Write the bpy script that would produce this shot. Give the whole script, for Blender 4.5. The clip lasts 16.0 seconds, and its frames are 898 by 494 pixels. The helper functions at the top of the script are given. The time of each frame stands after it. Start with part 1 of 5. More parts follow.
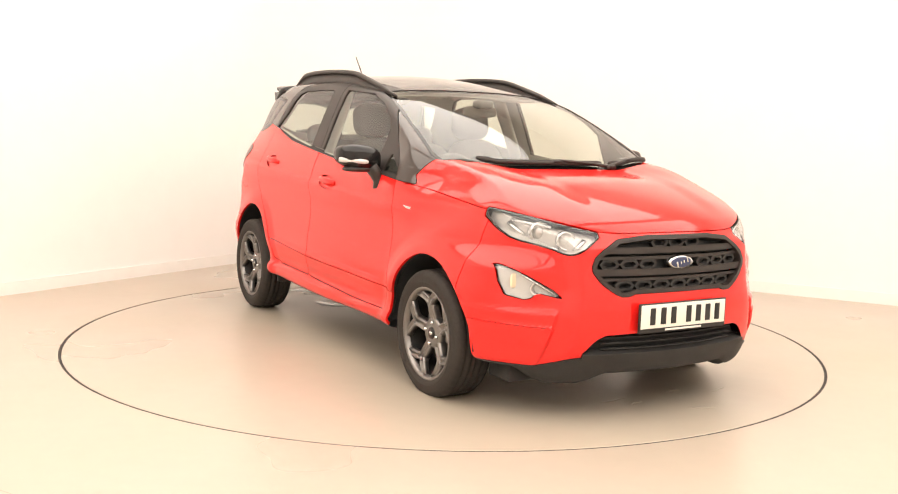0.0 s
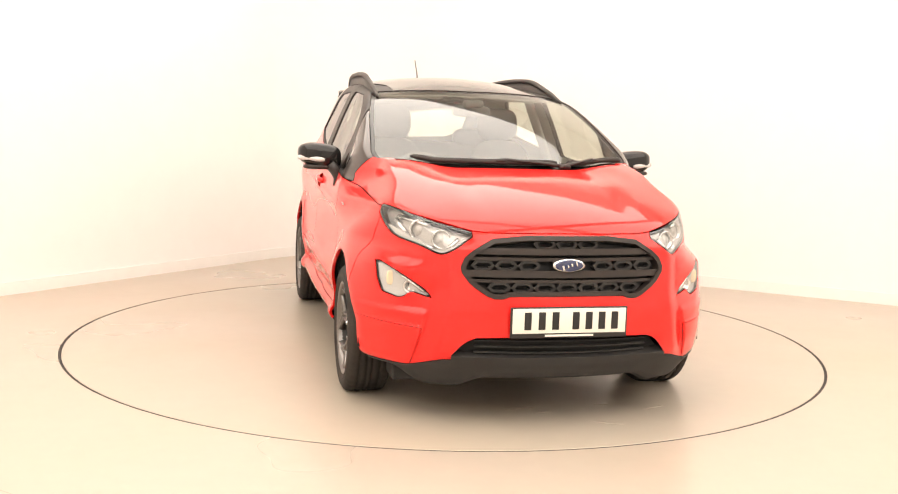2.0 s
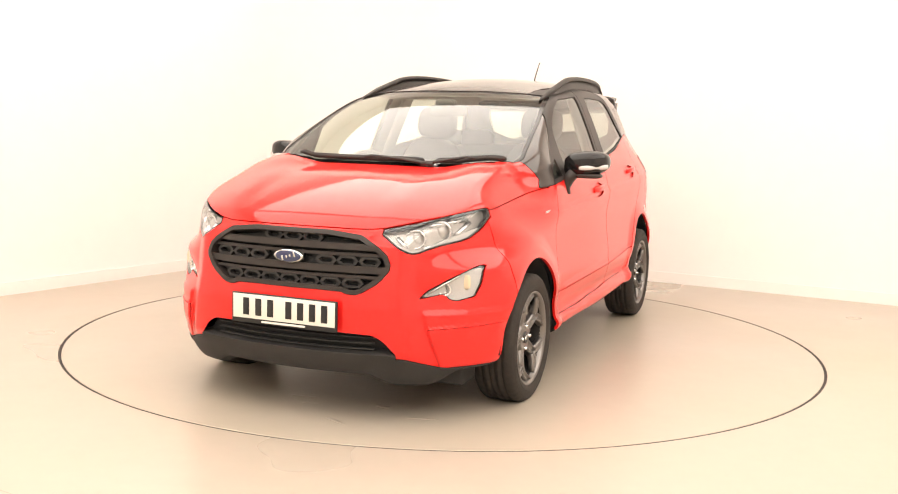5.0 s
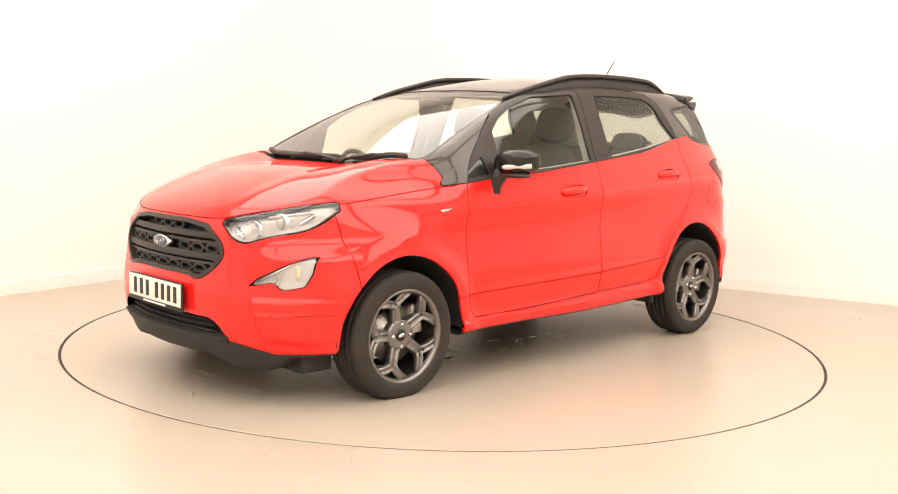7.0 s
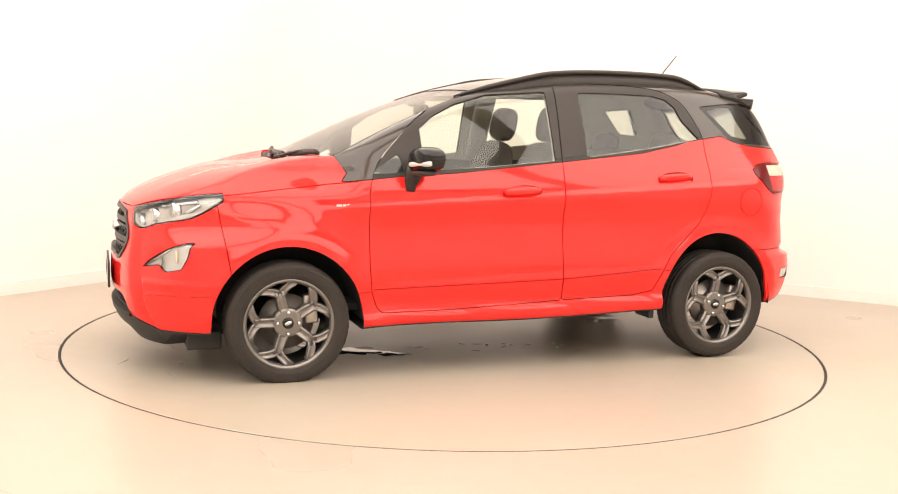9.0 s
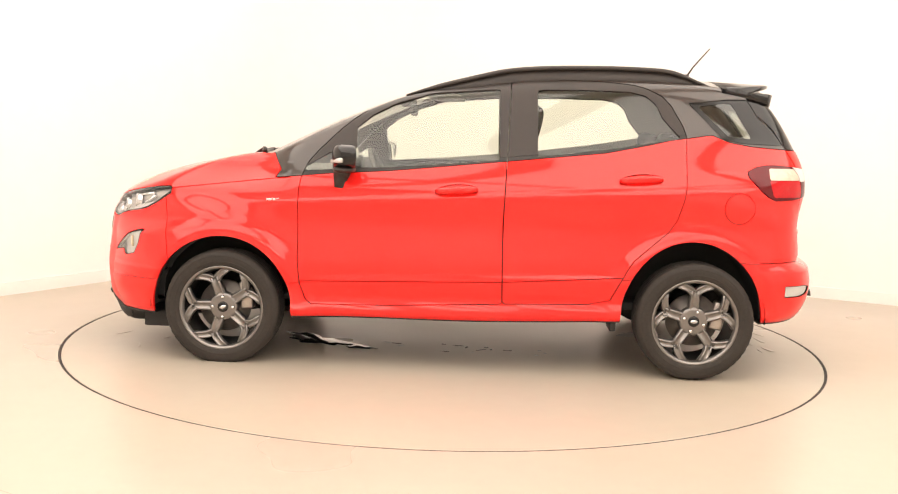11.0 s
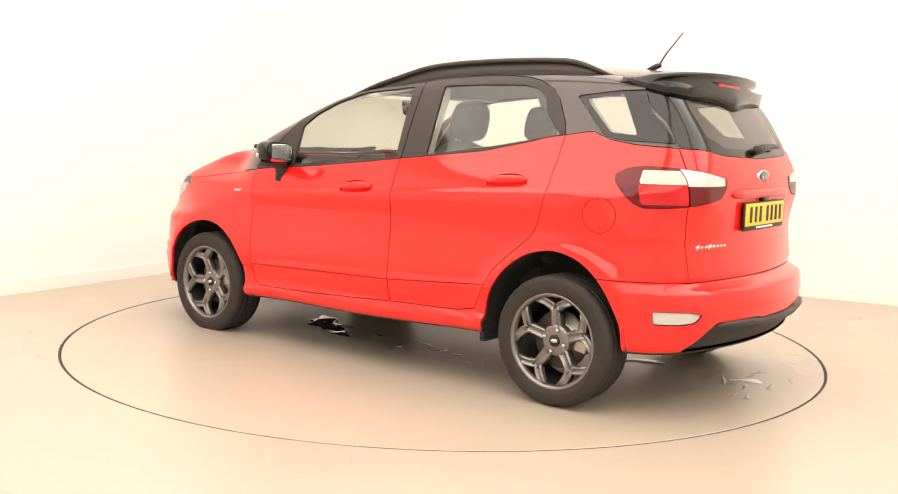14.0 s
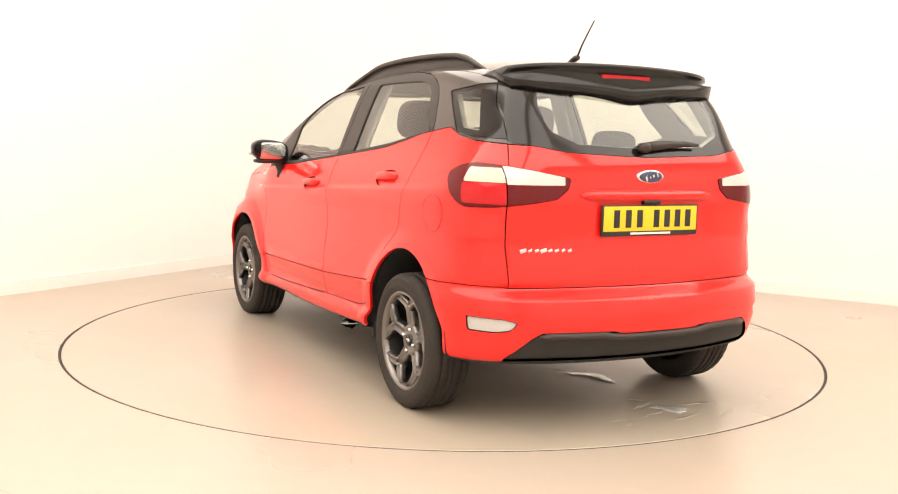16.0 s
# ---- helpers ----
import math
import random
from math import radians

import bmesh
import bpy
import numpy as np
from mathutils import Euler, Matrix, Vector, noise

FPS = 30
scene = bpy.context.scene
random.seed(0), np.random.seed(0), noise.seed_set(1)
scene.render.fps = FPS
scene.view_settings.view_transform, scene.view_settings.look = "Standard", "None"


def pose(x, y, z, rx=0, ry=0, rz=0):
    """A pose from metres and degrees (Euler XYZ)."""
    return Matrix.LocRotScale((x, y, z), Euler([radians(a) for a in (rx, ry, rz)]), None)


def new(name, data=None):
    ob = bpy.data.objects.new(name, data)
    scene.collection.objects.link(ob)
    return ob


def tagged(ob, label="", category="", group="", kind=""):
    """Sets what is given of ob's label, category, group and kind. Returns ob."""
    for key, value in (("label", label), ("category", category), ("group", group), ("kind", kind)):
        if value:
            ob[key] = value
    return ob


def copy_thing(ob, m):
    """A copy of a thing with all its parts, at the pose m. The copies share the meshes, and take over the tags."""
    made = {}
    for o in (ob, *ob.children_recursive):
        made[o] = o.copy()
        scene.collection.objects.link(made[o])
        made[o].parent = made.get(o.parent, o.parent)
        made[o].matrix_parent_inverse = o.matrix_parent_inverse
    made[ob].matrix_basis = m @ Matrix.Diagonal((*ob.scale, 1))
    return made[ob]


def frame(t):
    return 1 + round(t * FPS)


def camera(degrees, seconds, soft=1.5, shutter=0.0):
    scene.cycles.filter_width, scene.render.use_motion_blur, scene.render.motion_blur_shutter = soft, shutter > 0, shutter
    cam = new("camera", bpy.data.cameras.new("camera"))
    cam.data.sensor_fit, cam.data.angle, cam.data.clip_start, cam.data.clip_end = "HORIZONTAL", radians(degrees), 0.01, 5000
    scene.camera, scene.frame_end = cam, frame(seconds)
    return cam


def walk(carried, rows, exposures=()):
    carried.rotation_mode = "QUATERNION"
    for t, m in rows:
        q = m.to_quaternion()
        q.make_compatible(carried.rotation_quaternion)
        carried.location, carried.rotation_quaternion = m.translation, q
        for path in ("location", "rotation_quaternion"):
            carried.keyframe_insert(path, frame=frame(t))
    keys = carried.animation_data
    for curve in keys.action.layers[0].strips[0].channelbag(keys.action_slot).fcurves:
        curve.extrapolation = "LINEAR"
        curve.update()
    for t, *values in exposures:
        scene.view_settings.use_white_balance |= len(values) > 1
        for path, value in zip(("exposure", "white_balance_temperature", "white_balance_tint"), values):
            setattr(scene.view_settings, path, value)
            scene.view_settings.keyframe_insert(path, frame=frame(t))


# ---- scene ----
# Camera: stands still on a tripod; the turntable in the floor carries the car round.
cam = camera(49.62, 16.0, soft=1.1)
STAND = pose(0, -6.026, 1.267, 90 - 6.72, 0, -0.141) @ pose(0, 0, 0, 0, 0, 1.713)
walk(cam, [(0, STAND), (16, STAND)])

# Turn of the turntable, degrees, by seconds.
TURN = [(0, -59.33), (0.5, -61.35), (1, -65.20), (1.5, -70.40), (2, -76.58), (2.5, -82.40), (3, -88.57), (3.5, -94.37), (4, -100.62),
        (4.5, -106.36), (5, -112.58), (6.25, -127.4), (7.5, -142.15), (8, -148.18), (8.5, -153.91), (9, -160.06), (10.25, -174.3), (11.5, -188.32),
        (12, -194.07), (12.5, -199.72), (13, -205.87), (13.5, -211.61), (14, -217.70), (14.5, -223.52), (15, -229.76), (15.5, -235.56), (16, -241.84)]

# ---- light ----
world = bpy.data.worlds.new("studio_world")
scene.world = world
world.use_nodes = True
world.node_tree.nodes["Background"].inputs[0].default_value = (1.0, 0.93, 0.82, 1)
world.node_tree.nodes["Background"].inputs[1].default_value = 0.15
scene.view_settings.exposure = 0.0
LAMP_WATTS = 112
LAMP_COLOUR = (1.0, 0.94, 0.865)
CEILING = 4.0


def ceiling_lamp(x, y, turn, length, width, watts):
    data = bpy.data.lights.new("ceiling_light", "AREA")
    data.shape, data.size, data.size_y, data.energy, data.color = "RECTANGLE", length, width, watts, LAMP_COLOUR
    ob = new("ceiling_light_source", data)
    ob.matrix_world = pose(x, y, CEILING - 0.09, 0, 0, turn)
    return ob


# ---- materials ----
def material(name, colour, rough=0.5, metal=0.0, coat=0.0, grain=0.0, scale=30.0, bump=0.0, spread=0.0, spec=0.5, wear=0.0):
    """A principled surface with colour variation at two scales and fine relief."""
    m = bpy.data.materials.new(name)
    m.use_nodes = True
    n, l = m.node_tree.nodes, m.node_tree.links
    p = n["Principled BSDF"]
    p.inputs["Roughness"].default_value, p.inputs["Metallic"].default_value = rough, metal
    p.inputs["Coat Weight"].default_value, p.inputs["Coat Roughness"].default_value = coat, 0.06
    p.inputs["Specular IOR Level"].default_value = spec
    p.inputs["Base Color"].default_value = (*colour, 1)
    if grain or bump or spread:
        tc = n.new("ShaderNodeTexCoord")
        fine, broad = n.new("ShaderNodeTexNoise"), n.new("ShaderNodeTexNoise")
        fine.inputs["Scale"].default_value, broad.inputs["Scale"].default_value = scale, scale / 14
        fine.inputs["Detail"].default_value, broad.inputs["Detail"].default_value = 4, 3
        for t in (fine, broad):
            l.new(tc.outputs["Object"], t.inputs["Vector"])
        both = n.new("ShaderNodeMath")
        both.operation = "ADD"
        l.new(fine.outputs[0], both.inputs[0]), l.new(broad.outputs[0], both.inputs[1])
        ramp = n.new("ShaderNodeMapRange")
        ramp.inputs[1].default_value, ramp.inputs[2].default_value = 0.7, 1.3
        ramp.inputs[3].default_value, ramp.inputs[4].default_value = 1 - grain, 1 + grain
        l.new(both.outputs[0], ramp.inputs[0])
        mul = n.new("ShaderNodeVectorMath")
        mul.operation = "SCALE"
        mul.inputs[0].default_value = colour
        l.new(ramp.outputs[0], mul.inputs["Scale"])
        l.new(mul.outputs[0], p.inputs["Base Color"])
        if spread:
            r2 = n.new("ShaderNodeMapRange")
            r2.inputs[1].default_value, r2.inputs[2].default_value = 0.3, 0.7
            r2.inputs[3].default_value, r2.inputs[4].default_value = rough - spread, rough + spread
            l.new(broad.outputs[0], r2.inputs[0]), l.new(r2.outputs[0], p.inputs["Roughness"])
        if bump:
            b = n.new("ShaderNodeBump")
            b.inputs["Strength"].default_value, b.inputs["Distance"].default_value = bump, 0.002
            l.new(fine.outputs[0], b.inputs["Height"]), l.new(b.outputs[0], p.inputs["Normal"])
    return m


def glass(name, tint, rough=0.0, mirror=0.07):
    """Thin tinted pane: see-through with a mirror sheen by angle."""
    m = bpy.data.materials.new(name)
    m.use_nodes = True
    n, l = m.node_tree.nodes, m.node_tree.links
    n.remove(n["Principled BSDF"])
    t, g, x, f = n.new("ShaderNodeBsdfTransparent"), n.new("ShaderNodeBsdfGlossy"), n.new("ShaderNodeMixShader"), n.new("ShaderNodeLayerWeight")
    t.inputs[0].default_value = (*tint, 1)
    g.inputs["Roughness"].default_value = rough
    f.inputs["Blend"].default_value = 0.5
    power, base = n.new("ShaderNodeMath"), n.new("ShaderNodeMath")
    power.operation, base.operation = "POWER", "MULTIPLY_ADD"
    power.inputs[1].default_value, base.inputs[1].default_value, base.inputs[2].default_value = 4.0, 0.9, mirror
    l.new(f.outputs["Facing"], power.inputs[0]), l.new(power.outputs[0], base.inputs[0]), l.new(base.outputs[0], x.inputs[0])
    _ = ( l.new(t.outputs[0], x.inputs[1]), l.new(g.outputs[0], x.inputs[2]))
    l.new(x.outputs[0], n["Material Output"].inputs[0])
    return m


def lit(name, colour, strength):
    m = bpy.data.materials.new(name)
    m.use_nodes = True
    p = m.node_tree.nodes["Principled BSDF"]
    p.inputs["Base Color"].default_value = p.inputs["Emission Color"].default_value = (*colour, 1)
    p.inputs["Emission Strength"].default_value = strength
    return m


def floor_paint(name, tint):
    """Painted concrete: warm grey-beige, faint yellow patches, scuffs and a soft sheen."""
    m = material(name, tint, rough=0.32, grain=0.03, scale=9.0, bump=0.05, spread=0.07)
    n, l = m.node_tree.nodes, m.node_tree.links
    p = n["Principled BSDF"]
    tc = n.new("ShaderNodeTexCoord")
    big, mix, ramp = n.new("ShaderNodeTexNoise"), n.new("ShaderNodeMix"), n.new("ShaderNodeMapRange")
    big.inputs["Scale"].default_value, big.inputs["Detail"].default_value = 0.55, 2
    mix.data_type = "RGBA"
    ramp.inputs[1].default_value, ramp.inputs[2].default_value = 0.42, 0.78
    ramp.inputs[4].default_value = 0.28
    l.new(tc.outputs["Object"], big.inputs["Vector"]), l.new(big.outputs[0], ramp.inputs[0]), l.new(ramp.outputs[0], mix.inputs[0])
    old = p.inputs["Base Color"].links[0].from_socket
    l.new(old, mix.inputs[6])
    mix.inputs[7].default_value = (tint[0] * 1.02, tint[1] * 0.93, tint[2] * 0.7, 1)
    l.new(mix.outputs[2], p.inputs["Base Color"])
    return m


WALL = material("warm_white_wall_paint", (0.86, 0.832, 0.80), rough=0.7, grain=0.012, scale=6, bump=0.03)
SKIRT = material("white_gloss_skirting", (0.84, 0.82, 0.78), rough=0.35, grain=0.02, scale=10)
CEIL = material("white_ceiling_paint", (0.82, 0.80, 0.76), rough=0.8, grain=0.01, scale=5)
FLOOR = floor_paint("painted_concrete_floor", (0.428, 0.366, 0.300))
DISC = floor_paint("painted_turntable_deck", (0.410, 0.358, 0.292))
JOINT = material("filled_floor_joint", (0.40, 0.34, 0.28), rough=0.6, grain=0.1, scale=40)
# Near-black colour stands in for the shade down in the rim gap.
GAPM = material("gap_shade_black", (0.035, 0.028, 0.024), rough=0.8, grain=0.1)
RED = material("race_red_car_paint", (0.80, 0.016, 0.013), rough=0.38, coat=0.9, grain=0.015, scale=60, spec=0.05)
BLACKP = material("black_roof_paint", (0.040, 0.030, 0.026), rough=0.38, spec=0.18, coat=0.95, grain=0.05, scale=50)
SATIN = material("satin_black_trim", (0.032, 0.025, 0.022), rough=0.42, spec=0.35, grain=0.08, scale=80, bump=0.03)
PLASTIC = material("grained_black_plastic", (0.03, 0.028, 0.027), rough=0.6, spec=0.35, grain=0.12, scale=160, bump=0.15)
GLOSS = material("gloss_black", (0.008, 0.007, 0.007), rough=0.14, spec=0.45, grain=0.05)
RUBBER = material("tyre_rubber", (0.034, 0.028, 0.024), rough=0.72, spec=0.3, grain=0.16, scale=70, bump=0.12)
ALLOY = material("dark_machined_alloy", (0.22, 0.205, 0.195), rough=0.30, metal=0.8, grain=0.05, scale=90)
# Alloy darkened to near black: the shade behind the spokes is in the colour.
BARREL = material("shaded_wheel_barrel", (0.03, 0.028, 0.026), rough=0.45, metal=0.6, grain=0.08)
STEEL = material("brushed_brake_steel", (0.42, 0.38, 0.35), rough=0.38, metal=0.9, grain=0.12, scale=40)
CHROME = material("chrome", (0.75, 0.75, 0.75), rough=0.12, metal=1.0, grain=0.02)
SILVER = material("silver_reflector", (0.70, 0.70, 0.70), rough=0.22, metal=0.9, grain=0.03)
LAMPG = material("grey_metallised_lamp_bowl", (0.50, 0.48, 0.46), rough=0.28, metal=0.45, grain=0.06, scale=60)
LAMPW = material("white_lamp_moulding", (0.58, 0.56, 0.54), rough=0.25, grain=0.03, scale=90)
AMBER = material("pale_amber_lens", (0.82, 0.66, 0.45), rough=0.2, grain=0.05)
INDICATOR = material("pale_pink_indicator_lens", (0.66, 0.47, 0.38), rough=0.15, grain=0.12, scale=40)
REDLENS = material("red_lamp_lens", (0.48, 0.006, 0.010), rough=0.10, spec=0.4, grain=0.1, scale=90)
DARKLENS = material("dark_red_lamp_lens", (0.11, 0.002, 0.005), rough=0.12, spec=0.35, grain=0.1, scale=90)
CLOTH = material("charcoal_seat_cloth", (0.075, 0.07, 0.066), rough=0.9, grain=0.15, scale=60)
TRIM = material("grey_cabin_trim", (0.58, 0.55, 0.50), rough=0.8, grain=0.06, scale=90, bump=0.05)
DASH = material("charcoal_dashboard", (0.07, 0.065, 0.06), rough=0.65, grain=0.1, scale=120, bump=0.1)
UNDER = material("black_underbody", (0.02, 0.02, 0.02), rough=0.85, grain=0.15, scale=30)
WHITEPL = material("white_plate", (0.80, 0.78, 0.70), rough=0.35, grain=0.02)
YELLOWPL = material("yellow_plate", (0.80, 0.55, 0.02), rough=0.35, grain=0.02)
INK = material("black_plate_ink", (0.015, 0.014, 0.014), rough=0.5, grain=0.05)
BLUE = material("dark_blue_enamel", (0.03, 0.04, 0.10), rough=0.15, coat=0.6, grain=0.05)
SCREEN = glass("windscreen_glass", (0.92, 0.95, 0.88), mirror=0.10)
PANE = glass("side_window_glass", (0.84, 0.89, 0.83))
PRIVACY = glass("tinted_rear_glass", (0.60, 0.64, 0.58), mirror=0.10)
CLEAR = glass("clear_lamp_lens", (0.95, 0.95, 0.95))
TUBE = lit("lit_ceiling_panel", (1.0, 0.94, 0.865), 1.0)


# ---- mesh kit ----
def part(name, bm, mat, parent=None, label="", smooth=True, at=None):
    """Links a bmesh as one mesh object under its thing or part."""
    me = bpy.data.meshes.new(name)
    bm.normal_update()
    bm.to_mesh(me)
    bm.free()
    return hang(name, me, mat, parent, label, smooth, at)


def hang(name, me, mat, parent=None, label="", smooth=True, at=None):
    me.shade_smooth() if smooth else me.shade_flat()
    me.materials.append(mat)
    ob = new(name, me)
    ob.parent = parent
    if at is not None:
        ob.matrix_local = at
    if label:
        ob["label"] = label
    return ob


def empty(name, label, category, kind="", parent=None, group=""):
    ob = new(name)
    ob.parent = parent
    ob.empty_display_size = 0.1
    return tagged(ob, label, category, group, kind)


def box(bm, cx, cy, cz, sx, sy, sz, bevel=0.0, m=None, segs=2):
    """A box with rounded edges added to bm."""
    made = bmesh.ops.create_cube(bm, size=1)["verts"]
    bmesh.ops.scale(bm, vec=(sx, sy, sz), verts=made)
    if bevel:
        edges = {e for v in made for e in v.link_edges}
        out = bmesh.ops.bevel(bm, geom=list(edges), offset=bevel, segments=segs, affect="EDGES", profile=0.6)
        made = list({v for f in out["faces"] for v in f.verts} | {v for v in made if v.is_valid})
    bmesh.ops.translate(bm, vec=(cx, cy, cz), verts=made)
    if m is not None:
        bmesh.ops.transform(bm, matrix=m, verts=made)
    return bm


def lathe(bm, profile, steps=48, axis="Y"):
    """Turns (radius, offset) pairs about an axis."""
    rings = []
    for k in range(steps):
        a = 2 * math.pi * k / steps
        c, s = math.cos(a), math.sin(a)
        rings.append([bm.verts.new((r * c, o, r * s) if axis == "Y" else (r * c, r * s, o) if axis == "Z" else (o, r * c, r * s)) for r, o in profile])
    for k in range(steps):
        a, b = rings[k], rings[(k + 1) % steps]
        for i in range(len(profile) - 1):
            bm.faces.new((a[i], a[i + 1], b[i + 1], b[i]))
    return bm


def sweep(bm, path, section, up=(0, 0, 1), scale=None):
    """Sweeps a closed section (side, up pairs) along a path and caps the ends."""
    path = [Vector(p) for p in path]
    up = Vector(up)
    rings = []
    for i, p in enumerate(path):
        t = (path[min(i + 1, len(path) - 1)] - path[max(i - 1, 0)]).normalized()
        s = t.cross(up).normalized()
        u = s.cross(t)
        k = scale[i] if scale else 1
        rings.append([bm.verts.new(p + s * a * k + u * b * k) for a, b in section])
    n = len(section)
    for a, b in zip(rings, rings[1:]):
        for i in range(n):
            bm.faces.new((a[i], b[i], b[(i + 1) % n], a[(i + 1) % n]))
    bm.faces.new(rings[0]), bm.faces.new(rings[-1][::-1])
    bmesh.ops.recalc_face_normals(bm, faces=bm.faces[:])
    return bm


def oval(a, b, n=10):
    return [(a * math.cos(2 * math.pi * k / n), b * math.sin(2 * math.pi * k / n)) for k in range(n)]


def slab(bm, outline, depth, bevel=0.0, m=None):
    """A flat plate from a 2D outline in x, z, that reaches depth along -y."""
    vs = [bm.verts.new((x, 0, z)) for x, z in outline]
    f = bm.faces.new(vs)
    out = bmesh.ops.extrude_face_region(bm, geom=[f])
    more = [g for g in out["geom"] if isinstance(g, bmesh.types.BMVert)]
    bmesh.ops.translate(bm, vec=(0, depth, 0), verts=more)
    made = vs + more
    bmesh.ops.recalc_face_normals(bm, faces=list({f for v in made for f in v.link_faces}))
    if bevel:
        edges = {e for v in made for e in v.link_edges}
        o = bmesh.ops.bevel(bm, geom=list(edges), offset=bevel, segments=2, affect="EDGES")
        made = list({v for f in o["faces"] for v in f.verts} | {v for v in made if v.is_valid})
    if m is not None:
        bmesh.ops.transform(bm, matrix=m, verts=made)
    return bm


def cushion(bm, cx, cy, cz, sx, sy, sz, e=0.45, m=None, n=18):
    """A soft rounded block (superellipsoid)."""
    def p(c, k):
        return math.copysign(abs(c) ** k, c)
    rows = []
    for i in range(n + 1):
        v = -math.pi / 2 + math.pi * i / n
        rows.append([bm.verts.new((cx + sx / 2 * p(math.cos(v), e) * p(math.cos(u), e), cy + sy / 2 * p(math.cos(v), e) * p(math.sin(u), e), cz + sz / 2 * p(math.sin(v), e)))
                     for u in (2 * math.pi * k / (2 * n) for k in range(2 * n))])
    for a, b in zip(rows, rows[1:]):
        for k in range(2 * n):
            bm.faces.new((a[k], a[(k + 1) % (2 * n)], b[(k + 1) % (2 * n)], b[k]))
    verts = [v for r in rows for v in r]
    bmesh.ops.remove_doubles(bm, verts=verts, dist=1e-5)
    if m is not None:
        bmesh.ops.transform(bm, matrix=m, verts=[v for v in verts if v.is_valid])
    return bm


# ---- the room ----
CORNER = Vector((-1.18, 4.21, 0))
ALONG_L, ALONG_R = Vector((-0.521, -0.853, 0)).normalized(), Vector((0.880, -0.475, 0)).normalized()
LEN_L, LEN_R = 13.0, 11.5


def wall_run(name, a, b, height, thick, mat, label, z0=0.0, out=None, rows=1):
    """A straight wall from a to b, its thickness away from the room."""
    d = (b - a)
    n = out.normalized() * thick
    bm = bmesh.new()
    lo = [bm.verts.new(v + Vector((0, 0, z0))) for v in (a, b, b + n, a + n)]
    hi = [bm.verts.new(v + Vector((0, 0, height))) for v in (a, b, b + n, a + n)]
    bm.faces.new(lo[::-1]), bm.faces.new(hi)
    for i in range(4):
        bm.faces.new((lo[i], lo[(i + 1) % 4], hi[(i + 1) % 4], hi[i]))
    bmesh.ops.recalc_face_normals(bm, faces=bm.faces[:])
    return tagged(part(name, bm, mat, smooth=False), label, "wall" if z0 == 0.0 and height > 1 else "skirting", kind="structure")


